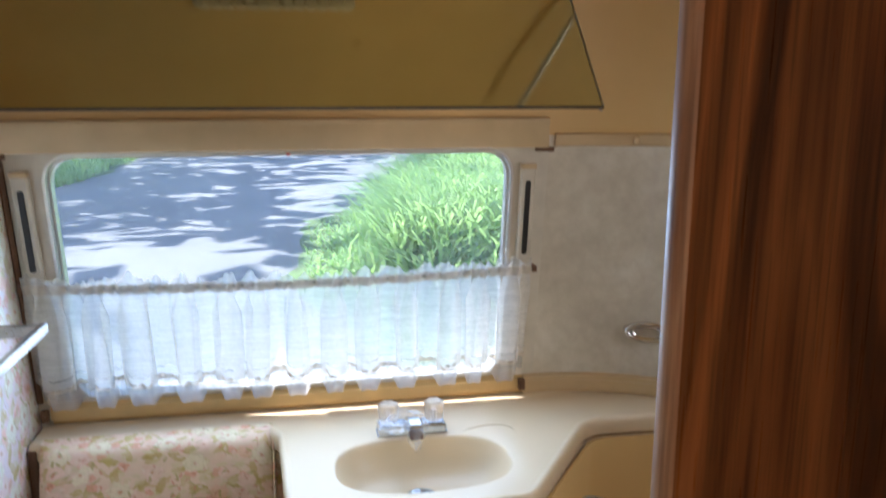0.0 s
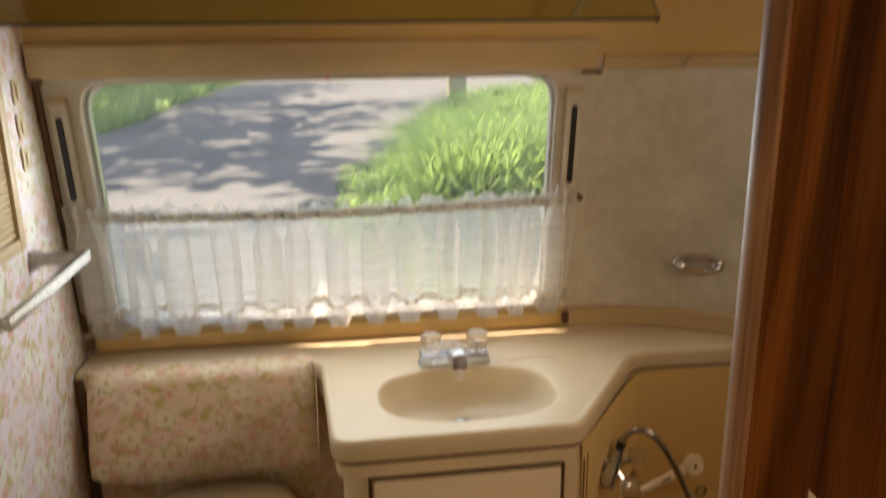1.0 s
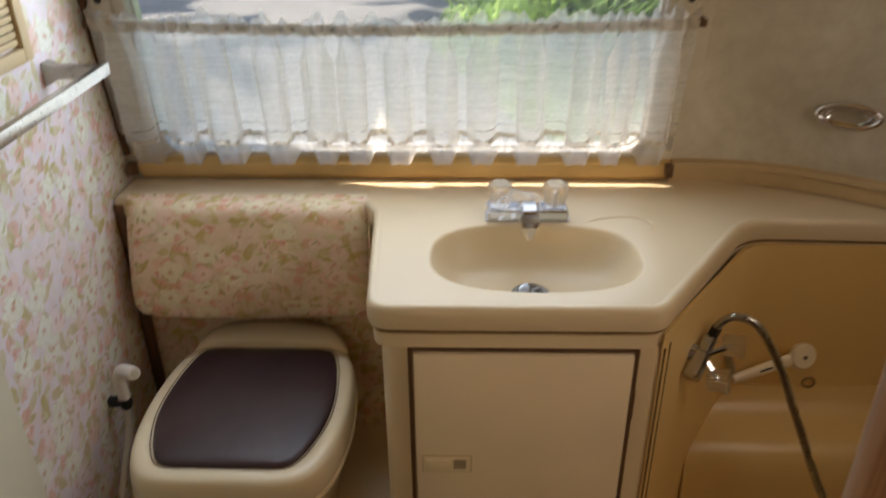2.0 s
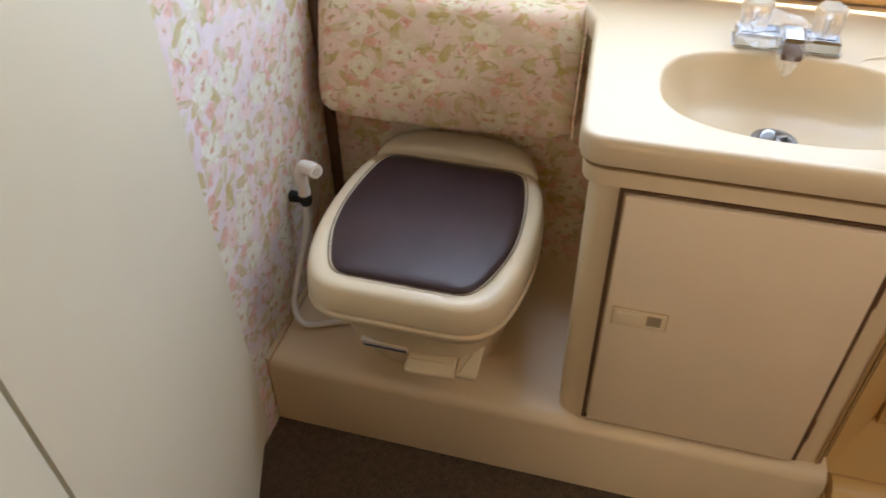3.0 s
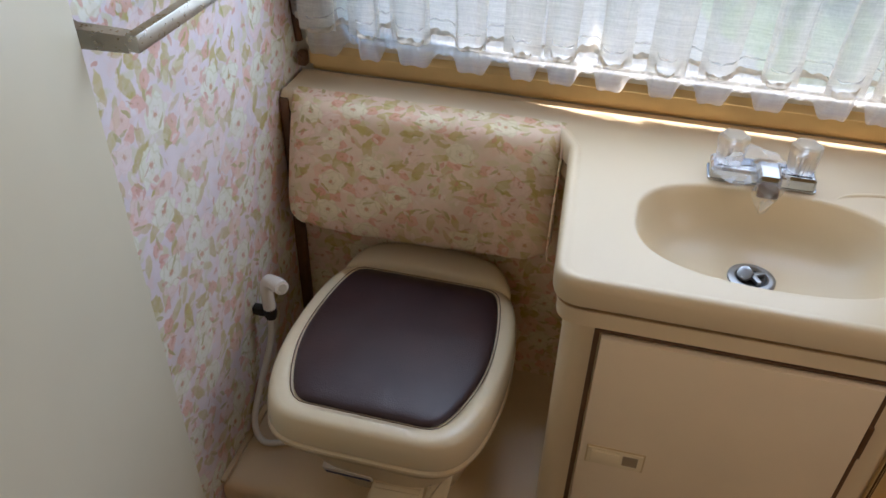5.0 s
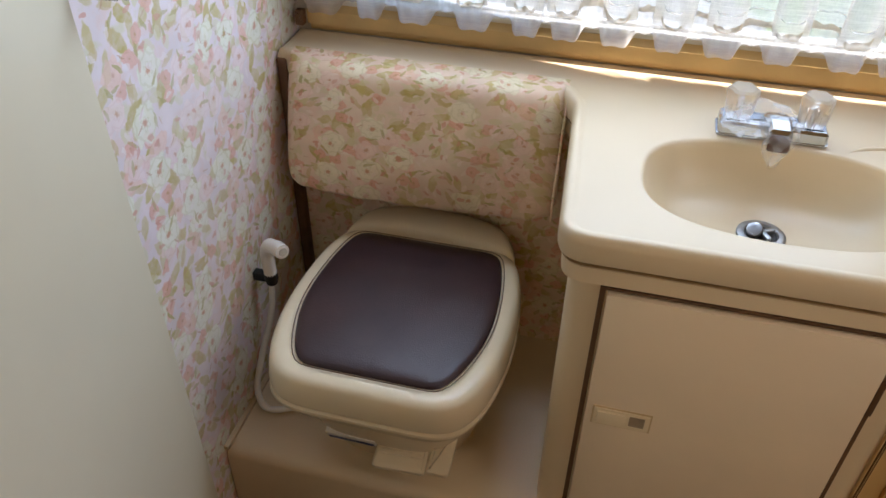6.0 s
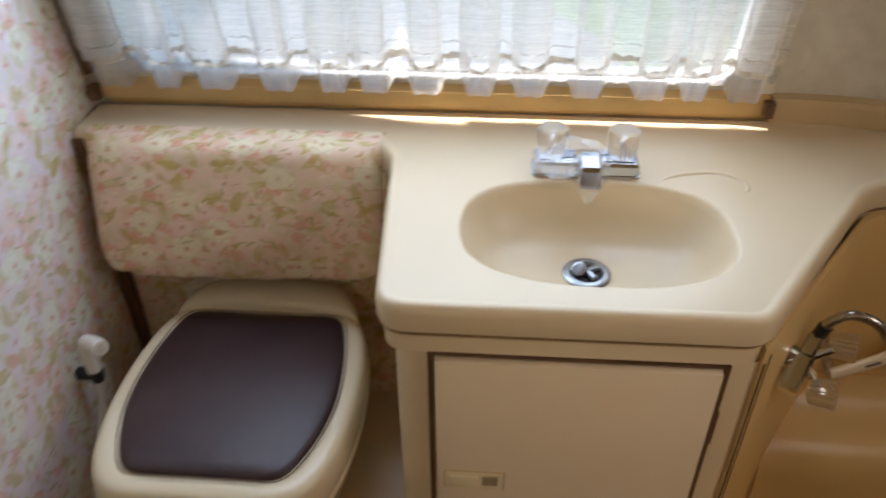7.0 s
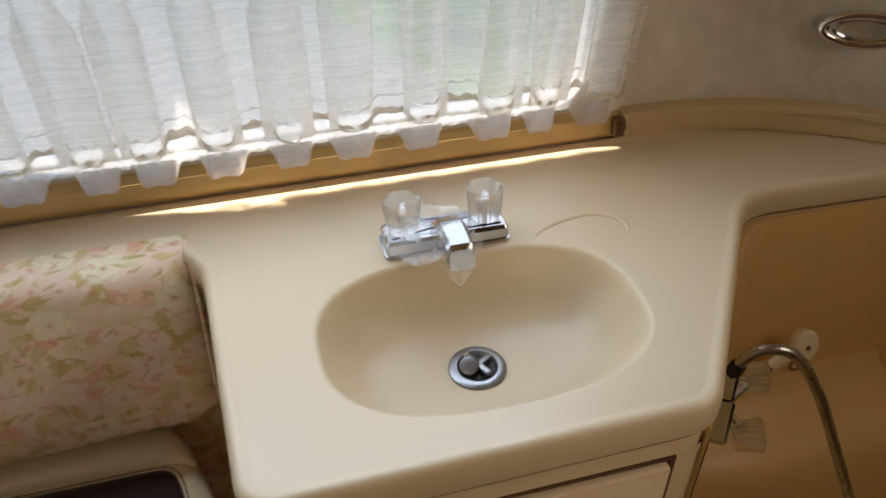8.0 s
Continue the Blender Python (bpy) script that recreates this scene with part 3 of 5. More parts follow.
for x0, x1 in ((-0.246, -0.212), (0.815, 0.849)):
    bm = bm_new()
    loops = [[on_wall(x0, z, 0), on_wall(x0, z, 0.012), on_wall(x0 + 0.004, z, 0.016), on_wall(x1 - 0.004, z, 0.016), on_wall(x1, z, 0.012), on_wall(x1, z, 0)] for z in (0.86, 1.375)]
    rings(bm, loops)
    track = part("shade_track", bm, FRAME, win, "pale side track with a black slot")
    slot = round_poly([((x0 + x1) / 2 - 0.006, 1.175, 0.006), ((x0 + x1) / 2 + 0.006, 1.175, 0.006), ((x0 + x1) / 2 + 0.006, 1.350, 0.006), ((x0 + x1) / 2 - 0.006, 1.350, 0.006)], 4)
    bm = bm_new()
    rings(bm, [[on_wall(p.x, p.y, w) for p in slot] for w in (0.010, 0.0185)])
    part("slot", bm, BLACK, track, "black slot")
    bm = bm_new()
    add_box(bm, (x0 + x1) / 2 - 0.017, (x0 + x1) / 2 + 0.017, back_y(1.385) - 0.020, back_y(1.385) + 0.004, 1.376, 1.388, 0.002)
    part("track_cap", bm, TRIM, win, "tan clip above the track")

# tan sill with its end clips
sill = thing("window_sill", "tan window sill strip above the counter", "window sill", (0.3, BACK - 0.02, 0.81), kind="structure")
bm = bm_new()
prof = [(-0.001, 0.806), (-0.006, 0.806), (-0.008, 0.811), (-0.007, 0.818), (-0.020, 0.822), (-0.020, 0.846), (-0.014, 0.853), (-0.008, 0.857)]
rings(bm, [[Vector((x, BACK + y, z)) for y, z in prof] for x in (-0.243, CX - 0.030)])
part("sill_strip", bm, SILL, sill)
for x in (-0.252, 0.846):
    bm = bm_new()
    add_box(bm, x - 0.008, x + 0.008, BACK - 0.038, BACK - 0.0205, 0.822, 0.850, 0.003)
    tube(bm, [(x, BACK - 0.041, 0.842), (x, BACK - 0.045, 0.842)], 0.005, 8)
    part("clip", bm, BROWN, sill, "small dark metal clip")

# tan valance over the window
val = thing("valance", "tan boxed valance above the window", "valance", (0.3, 1.83, 1.42))
bm = bm_new()
prof = [(0.0, 1.426), (0.030, 1.426), (0.033, 1.430), (0.033, 1.472), (0.036, 1.476), (0.036, 1.488), (0.032, 1.491), (0.0, 1.491)]
rings(bm, [[Vector((x, back_y(1.45) - o, z)) for o, z in prof] for x in (LEFT + 0.006, 0.868)])
part("board", bm, TRIM, val)
bm = bm_new()
tube(bm, [(0.842, back_y(1.41) - 0.022, 1.420), (0.874, back_y(1.41) - 0.022, 1.420)], 0.004, 8)
tube(bm, [(0.872, back_y(1.41) - 0.022, 1.420), (0.884, back_y(1.41) - 0.022, 1.420)], [0.006, 0.005], 8)
part("pin", bm, BROWN, val, "dark brown pull pin")
bm = bm_new()
tube(bm, [(-0.262, back_y(1.41) - 0.022, 1.420), (-0.246, back_y(1.41) - 0.022, 1.420)], 0.006, 8)
part("pin", bm, BROWN, val, "dark brown pull pin")
part("tag", box(0.300, 0.309, back_y(1.42) - 0.034, back_y(1.42) - 0.030, 1.416, 1.421, 0.001), RED, val, "tiny red tag")

# ---------------------------------------------------------------- smoked mirror flap, hanging open
flap = thing("mirror_flap", "smoked mirror flap tilted forward above the valance", "mirror", (0.31, 1.70, 1.737))
F0, F1 = Vector((0, 1.700, 1.737)), Vector((0, 1.492, 1.519))
fx0, fx1 = LEFT + 0.004, 0.857
nrm = Vector((0, -0.737, 0.676)).normalized()


def flap_slab(x0, x1, a, b, w0, w1, bevel=0.0):
    bm = bm_new()
    p, q = F0.lerp(F1, a), F0.lerp(F1, b)
    loop = [p + nrm * w0, q + nrm * w0, q + nrm * w1, p + nrm * w1]
    rings(bm, [[Vector((x, v.y, v.z)) for v in loop] for x in (x0, x1)])
    if bevel:
        bmesh.ops.bevel(bm, geom=bm.edges[:], offset=bevel, segments=2, affect="EDGES", profile=0.5)
    return bm


part("glass", flap_slab(fx0 + 0.004, fx1 - 0.004, 0.010, 0.990, -0.002, 0.002), MIRROR, flap, "smoked brown mirror glass")
part("backing", flap_slab(fx0 + 0.004, fx1 - 0.004, 0.010, 0.975, -0.008, -0.0025), DARK, flap)
for a, b, x0, x1 in ((0.0, 0.0095, fx0, fx1), (0.9905, 0.996, fx0, fx1)):
    part("edge_strip", flap_slab(x0, x1, a, b, -0.003, 0.0025), BLACK, flap, "thin black edge strip")
part("edge_strip", flap_slab(fx1 - 0.0038, fx1, 0.010, 0.990, -0.012, 0.0035), STEEL, flap, "bright metal edge strip")
part("edge_strip", flap_slab(fx0, fx0 + 0.0038, 0.010, 0.990, -0.012, 0.0035), BLACK, flap, "thin black edge strip")
part("hinge", box(fx0 + 0.01, fx1 - 0.01, 1.702, 1.792, 1.734, 1.744, 0.002), TRIM, flap, "long hinge strip at the wall")

br = thing("strut_bracket", "grey metal bracket and strut on sloping ceiling", "bracket", (0.88, 1.66, 1.83))
bm_m = Matrix.Translation((0.922, 1.7180, 1.806)) @ Matrix.Rotation(radians(65), 4, "X")
plate = round_poly([(-0.024, 0.060, 0.006), (-0.017, -0.036, 0.015), (0.017, -0.036, 0.015), (0.024, 0.060, 0.006)][::-1], 6)
bm = bm_new()
rings(bm, [[bm_m @ Vector((p.x, -w, p.y)) for p in plate] for w in (-0.003, 0.007)])
part("plate", bm, GREY, br, "tapered grey plate")
part("strut", tube(bm_new(), [bm_m @ Vector((0.0, -0.014, 0.005)), Vector((0.796, 1.45, 1.885))], 0.006, 10), STEEL, br, "pale steel gas strut")
for x, z in ((0.0, -0.026), (-0.013, 0.032), (0.013, 0.032)):
    part("screw", tube(bm_new(), [bm_m @ Vector((x, -0.0065, z)), bm_m @ Vector((x, -0.010, z))], 0.0045, 8), CHROME, br)
part("pivot", box(-0.006, 0.006, -0.022, -0.006, -0.014, 0.022, 0.002, bm_m), DARK, br)

# wall lamp with a prismatic cover
lamp = thing("wall_lamp", "unlit wall lamp with square-ribbed plastic cover", "lamp", (0.295, 1.78, 1.75))
lx0, lx1, ly0, ly1, lz0, lz1 = 0.147, 0.441, 1.655, 1.768, 1.745, 1.872
part("body", box(lx0 + 0.004, lx1 - 0.004, ly0 + 0.012, ly1 + 0.003, lz0 + 0.006, lz1 - 0.006, 0.003), PLASTIC_W, lamp)
bm = bm_new()
nx, nz, ny = 13, 6, 5
cw = (lx1 - lx0) / nx
for i in range(nx):
    for k in range(nz):
        h = (lz1 - lz0) / nz
        x, z = lx0 + i * cw, lz0 + k * h
        b = bmesh.new()
        loops = []
        for ins, w in ((0.0, 0.0065), (0.0022, 0.0065), (0.0045, 0.0035), (cw * 0.38, 0.0030)):
            loops.append([Vector((x + ins, ly0 + w, z + ins)), Vector((x + cw - ins, ly0 + w, z + ins)), Vector((x + cw - ins, ly0 + w, z + h - ins)), Vector((x + ins, ly0 + w, z + h - ins))])
        rings(bm, loops, False, True)
        b.free()
    for k in range(ny):
        d = (ly1 - ly0 - 0.012) / ny
        x, y = lx0 + i * cw, ly0 + 0.0065 + k * d
        loops = []
        for ins, w in ((0.0, 0.0030), (0.0022, 0.0030), (0.0045, 0.0), (cw * 0.38, -0.0005)):
            loops.append([Vector((x + ins, y + ins, lz0 + w)), Vector((x + cw - ins, y + ins, lz0 + w)), Vector((x + cw - ins, y + d - ins, lz0 + w)), Vector((x + ins, y + d - ins, lz0 + w))])
        rings(bm, loops, False, True)
bmesh.ops.remove_doubles(bm, verts=bm.verts[:], dist=0.0004)
part("cover", bm, DIFFUSER, lamp, "square-ribbed plastic cover", 20)

# ---------------------------------------------------------------- cafe curtain on its rod
cur = thing("cafe_curtain", "sheer white gathered half curtain with ruffled hem", "curtain", (0.3, 1.87, 1.14))
RX0, RX1 = -0.252, 0.846


def rod_z(x):
    return 1.142 - 0.012 * math.sin(math.pi * (x - RX0) / (RX1 - RX0))


def phase(x):
    return x * 76 + 3.2 * noise.noise(Vector((x * 5, 0.5, 7.0))) + 1.3 * noise.noise(Vector((x * 13, 2.5, 3.0)))


def bell(x):
    """Broad in-and-out wave of the box pleats."""
    return math.tanh(2.8 * math.sin(phase(x))) * 0.97


def fold(x, z):
    """Depth of the pleats at x; they open out towards the hem."""
    s = min(1.0, max(0.0, (1.142 - z) / 0.25))
    small = math.sin(3.1 * phase(x) + 1.5 * noise.noise(Vector((x * 20, z * 3, 1.0))))
    return (0.003 + 0.009 * s) * bell(x) + (0.0045 - 0.0025 * s) * small + 0.002 * noise.noise(Vector((x * 50, z * 8, 1.0)))


def tuck(x, z):
    """Sideways overlap at each pleat's edge, where the cloth doubles over itself."""
    wide = 0.0150 + 0.0060 * noise.noise(Vector((x * 9, 4.0, 1.0)))
    return -wide * math.sin(2 * phase(x)) + 0.0042 * math.sin(5.3 * phase(x) + 9 * (1.14 - z)) + 0.004 * noise.noise(Vector((x * 34, z * 5, 9.0)))


def hem_z(x):
    """Lower edge of the gathered panel: it hangs lower where the cloth comes forward."""
    return 0.911 + (0.0085 + 0.006 * noise.noise(Vector((x * 7, 8, 0)))) * bell(x) + 0.004 * noise.noise(Vector((x * 30, 3, 0)))


def sheet(nx, rows):
    bm = bm_new()
    loops = []
    for k in range(nx + 1):
        x = RX0 + (RX1 - RX0) * k / nx
        loops.append([Vector(p) for p in rows(x)])
    rings(bm, loops, False, False, closed=False)
    return bm


def panel_rows(x):
    out, top, bot, n = [], rod_z(x) - 0.006, hem_z(x), 16
    for k in range(n + 1):
        z = top + (bot - top) * k / n
        out.append((x + tuck(x, z) * min(1, k / 4), back_y(z) - 0.030 + fold(x, z) * min(1, 0.25 + k / 5), z))
    return out


def ruffle_rows(x):
    """The gathered flounce below the hem: puffs out in flat-bottomed cups."""
    out, top = [], hem_z(x)
    w = math.tanh(3.0 * math.sin(phase(x)))
    bot = 0.862 + 0.0105 * w + 0.0015 * math.sin(3 * phase(x))
    side = math.cos(phase(x))
    for k in range(10):
        t = k / 9
        z = top + (bot - top) * t
        puff = math.sin(math.pi * min(1, t * 0.8 + 0.1))
        pleat = 0.0012 * math.sin(x * 300 + 3 * noise.noise(Vector((x * 14, 1, 5)))) * (1 - 0.6 * t)
        out.append((x + 0.006 * side * t * (0.6 + 0.4 * puff), back_y(z) - 0.022 + fold(x, top) * (1 - t) + 0.010 * t * w - 0.006 * puff + pleat, z))
    return out


def band_rows(zf, height, amp, lift):
    def rows(x):
        out = []
        for k in range(5):
            t = k / 4
            z = zf(x) + height * t + amp * (noise.noise(Vector((x * 42, 2.5, lift))) + 0.5 * noise.noise(Vector((x * 110, 1.5, lift)))) * t
            out.append((x, back_y(z) - 0.035 + fold(x, zf(x)) * 0.9 - 0.004 * math.sin(math.pi * t) + 0.003 * t * math.sin(x * 330), z))
        return out
    return rows


part("panel", sheet(900, panel_rows), SHEER, cur, "sheer white gathered panel", 180)
part("flounce", sheet(900, ruffle_rows), SHEER_FRILL, cur, "sheer ruffled flounce", 180)
part("hem_band", sheet(900, band_rows(lambda x: hem_z(x) - 0.004, 0.010, 0.006, 1.0)), SHEER_HEM, cur, "puckered beige hem band", 180)
part("tuck", sheet(900, band_rows(lambda x: hem_z(x) + 0.024, 0.003, 0.0, 3.0)), SHEER_FRILL, cur, "fine stitched tuck", 180)
part("rod_pocket", sheet(900, band_rows(lambda x: rod_z(x) - 0.012, 0.022, 0.002, 5.0)), SHEER_HEM, cur, "puckered rod pocket", 180)
part("heading", sheet(900, band_rows(lambda x: rod_z(x) + 0.009, 0.012, 0.021, 9.0)), SHEER, cur, "wavy ruffled heading", 180)
rod = [(RX0 - 0.004 + (RX1 + 0.012 - RX0) * k / 12, back_y(1.14) - 0.028, rod_z(RX0 + (RX1 - RX0) * k / 12)) for k in range(13)]
part("rod", tube(bm_new(), rod, 0.004, 8), STEEL, cur, "thin metal curtain rod")
for x in (RX0 - 0.004, RX1 + 0.010):
    part("rod_bracket", box(x - 0.006, x + 0.006, back_y(1.14) - 0.034, back_y(1.14), 1.134, 1.148, 0.002), BROWN, cur, "small dark rod bracket")

# ---------------------------------------------------------------- vanity counter with its moulded bowl
CZ = 0.804
top_outline = round_poly([
    (LEFT + 0.003, 1.955, 0), (LEFT + 0.003, 1.850, 0.004), (0.232, 1.850, 0.028), (0.260, 1.800, 0.030), (0.283, 1.456, 0.044), (0.742, 1.458, 0.050),
    (0.960, 1.770, 0.10), (1.435, 1.752, 0.0), (1.435, 1.80, 0), (1.30, 1.945, 0.12), (0.88, 1.955, 0)], 8)
counter = thing("vanity_counter", "cream moulded vanity counter with built-in basin", "counter", (0.5, 1.7, 0.70))
BOWL = (0.556, 1.634, 0.178, 0.114)


def bowl_loop(grow, z, cy=0.0, e=2.7):
    cx, cyy, a, b = BOWL
    pts = superellipse(cx, cyy + cy, a + grow, b + grow, e, 88)
    # the front is flatter and the back corners tighter
    return [Vector((p.x, p.y + 0.012 * max(0, (cyy - p.y) / b) * (1 - abs(p.x - cx) / a) * -0.4, z)) for p in pts]


soap_line = spline([(0.650, 1.748, CZ), (0.668, 1.766, CZ), (0.700, 1.779, CZ), (0.742, 1.784, CZ), (0.772, 1.768, CZ), (0.778, 1.744, CZ), (0.764, 1.726, CZ)], 8)
bm = bm_new()
nose = [(0.006, CZ - 0.0475), (0.005, CZ - 0.0455), (0.004, CZ - 0.0415), (-0.005, CZ - 0.038), (-0.007, CZ - 0.032), (-0.0068, CZ - 0.010), (-0.0052, CZ - 0.003), (-0.0015, CZ + 0.0016), (0.003, CZ + 0.0030), (0.007, CZ + 0.0024), (0.0105, CZ + 0.0006), (0.014, CZ)]
loops = []
for ins, z in nose:
    loops.append([Vector((p.x, p.y, z)) for p in offset(top_outline, ins + 0.007)])
made = rings(bm, loops, False, False)
rim_loops = [bowl_loop(0.006, CZ), bowl_loop(0.003, CZ - 0.001), bowl_loop(0.0, CZ - 0.0045), bowl_loop(-0.0035, CZ - 0.015), bowl_loop(-0.012, CZ - 0.036, 0.0), bowl_loop(-0.026, CZ - 0.056, 0.002), bowl_loop(-0.040, CZ - 0.070, 0.003), bowl_loop(-0.060, CZ - 0.078, 0.004, 2.5)]
rim_loops.append([Vector((BOWL[0] + 0.052 * math.cos(2 * math.pi * k / 88), BOWL[1] + 0.006 + 0.034 * math.sin(2 * math.pi * k / 88), CZ - 0.083)) for k in range(88)])
rim_loops.append([Vector((BOWL[0] - 0.004 + 0.021 * math.cos(2 * math.pi * k / 88), BOWL[1] + 0.006 + 0.021 * math.sin(2 * math.pi * k / 88), CZ - 0.086)) for k in range(88)])
bowl = rings(bm, rim_loops, False, True)
fill_with_holes(bm, made[-1], [bowl[0]])
part("top", bm, CREAM, counter, "cream moulded top with oval basin", 50)
bm = bm_new()
rings(bm, [[Vector((q.x, q.y, z)) for q in offset(top_outline, d)] for d, z in ((0.013, CZ - 0.076), (0.009, CZ - 0.075), (0.008, CZ - 0.049), (0.012, CZ - 0.0478))], False, False)
part("fascia", bm, STEP, counter, "yellowed tan fascia under the nosing", 50)
bm = bm_new()
rings(bm, [[Vector((p.x, p.y, z)) for p in offset(top_outline, d)] for d, z in ((0.012, CZ - 0.0465), (0.0062, CZ - 0.0460), (0.0062, CZ - 0.0440), (0.012, CZ - 0.0435))], False, False)
part("nosing_seam", bm, SEAM, counter, "thin worn brown seam under the nosing")
bm = bm_new()
n_soap = len(soap_line) - 1
tube(bm, [p - Vector((0, 0, 0.0022)) for p in soap_line], [0.0015 + 0.0034 * min(1.0, 4 * k / n_soap, 4 * (1 - k / n_soap)) for k in range(n_soap + 1)], 12)
part("soap_ridge", bm, CREAM, counter, "low moulded soap dish ridge", 60)
bm = bm_new()
lathe(bm, [(0.0335, -0.001), (0.0335, 0.002), (0.030, 0.0042), (0.024, 0.0042), (0.0205, 0.001), (0.0195, -0.004)], 36, Matrix.Translation((0.552, 1.640, CZ - 0.083)))
drain = thing("basin_drain", "chrome basin drain with raised stopper", "drain", (0.552, 1.640, CZ - 0.084))
part("flange", bm, DULL, drain, "dull steel flange")
part("hole", lathe(bm_new(), [(0.0203, -0.0005), (0.0203, 0.0012), (0.001, 0.0012)], 28, Matrix.Translation((0.552, 1.640, CZ - 0.0835))), BLACK, drain, "dark drain hole")
bm = bm_new()
add_box(bm, -0.019, 0.019, -0.0035, 0.0035, 0.0015, 0.009, 0.001)
add_box(bm, -0.0035, 0.0035, -0.019, 0.019, 0.0015, 0.009, 0.001)
bm.transform(Matrix.Translation((0.552, 1.640, CZ - 0.083)) @ Matrix.Rotation(0.5, 4, "Z"))
part("cross", bm, DULL, drain, "steel cross in the drain")
part("stopper", lathe(bm_new(), [(0.006, 0.000), (0.0065, 0.008), (0.0105, 0.0085), (0.0115, 0.011), (0.0105, 0.0145), (0.006, 0.0155), (0.002, 0.0150)], 20, Matrix.Translation((0.5445, 1.6425, CZ - 0.083)) @ Matrix.Rotation(0.5, 4, "X") @ Matrix.Rotation(-0.3, 4, "Y")), DULL, drain, "dull metal stopper")

# faucet with two acrylic knobs, still wrapped in film
fau = thing("faucet", "chrome two-handle faucet with clear acrylic knobs", "faucet", (0.545, 1.80, CZ))
FX, FY = 0.551, 1.782
deck = round_poly([(FX - 0.078, FY - 0.024, 0.008), (FX + 0.078, FY - 0.024, 0.008), (FX + 0.078, FY + 0.026, 0.008), (FX - 0.078, FY + 0.026, 0.008)], 4)
bm = bm_new()
rings(bm, [[Vector((p.x, p.y, CZ + z)) for p in offset(deck, d)] for d, z in ((0, 0.0005), (0, 0.004), (0.002, 0.0045), (0.0025, 0.018), (0.006, 0.022), (0.012, 0.0225))])
part("deck", bm, TAP, fau, "chrome deck plate")
for sx in (-1, 1):
    kx = FX + sx * 0.051
    bm = bm_new()
    n = 40
    loops = []
    for r, z, flute in ((0.012, 0.021, 0), (0.0165, 0.024, 0.0010), (0.0185, 0.030, 0.0016), (0.0195, 0.046, 0.0018), (0.0225, 0.055, 0.0), (0.0235, 0.060, 0.0), (0.0225, 0.066, 0.0), (0.018, 0.069, 0.0), (0.010, 0.068, 0.0)):
        loop = []
        for k in range(n):
            a = 2 * math.pi * k / n
            oct_ = 0.93 + 0.07 * math.cos(6 * a) if z > 0.05 else 1.0
            rr = r * oct_ + flute * math.cos(20 * a)
            loop.append(Vector((kx + rr * math.cos(a), FY + 0.002 + rr * math.sin(a), CZ + z)))
        loops.append(loop)
    rings(bm, loops)
    knob = part("knob", bm, CRYSTAL, fau, "clear fluted acrylic knob", 25)
    part("stem", lathe(bm_new(), [(0.006, 0.022), (0.006, 0.050), (0.003, 0.054)], 12, Matrix.Translation((kx, FY + 0.002, CZ))), CHROME, knob)
    part("collar", lathe(bm_new(), [(0.015, 0.019), (0.015, 0.0235), (0.012, 0.0237)], 20, Matrix.Translation((kx, FY + 0.002, CZ))), CHROME, knob)
sp = [(0.0, 0.0, 0.019, 0.019, 0.010), (0, -0.010, 0.026, 0.0185, 0.013), (0, -0.032, 0.034, 0.0175, 0.012), (0, -0.058, 0.036, 0.0165, 0.011), (0, -0.074, 0.033, 0.016, 0.013), (0, -0.079, 0.029, 0.0145, 0.012)]
bm = bm_new()
rings(bm, [[Vector((FX + a * u, FY + dy + 0.25 * b * v, CZ + z + b * v)) for u, v in ((-1, -0.8), (-0.8, -1), (0.8, -1), (1, -0.8), (1, 0.6), (0.7, 1), (-0.7, 1), (-1, 0.6))] for _, dy, z, a, b in sp])
part("spout", bm, TAP, fau, "short square chrome spout", 30)
part("aerator", lathe(bm_new(), [(0.010, 0.0), (0.010, -0.010), (0.008, -0.011)], 16, Matrix.Translation((FX, FY - 0.066, CZ + 0.026))), STEEL, fau)

wrap = thing("plastic_wrap", "torn clear plastic film over the faucet spout", "plastic film", (FX, FY - 0.03, CZ + 0.04))
bm = bm_new()
loops = []
for k in range(13):
    t = k / 12
    x = FX - 0.078 + 0.104 * t
    row = []
    for j in range(11):
        s = j / 10
        y = FY - 0.002 - 0.078 * s * (0.45 + 0.55 * math.sin(math.pi * min(1, t + 0.12)))
        z = CZ + 0.027 + 0.026 * math.sin(math.pi * t * 0.9) * math.cos(s * 1.5) + 0.004
        w = noise.noise_vector(Vector((x * 60, y * 60, 2.0))) * 0.005
        row.append(Vector((x, y, max(z, CZ + 0.024))) + w)
    loops.append(row)
rings(bm, loops, False, False, closed=False)
part("sheet", bm, FILM, wrap, "", 60)
bm = bm_new()
loops = []
for k in range(9):
    t = k / 8
    r = 0.021 * (1 - t) ** 0.7 + 0.003
    loops.append([Vector((FX + r * math.cos(a) * (1 + 0.3 * math.sin(3 * a + k)), FY - 0.066 - 0.006 * t + r * 0.8 * math.sin(a) * (1 + 0.25 * math.cos(4 * a + 2 * k)), CZ + 0.046 - 0.062 * t)) for a in (2 * math.pi * i / 18 for i in range(18))])
rings(bm, loops, False, False)
part("tail", bm, FILM, wrap, "film hanging to a point", 60)

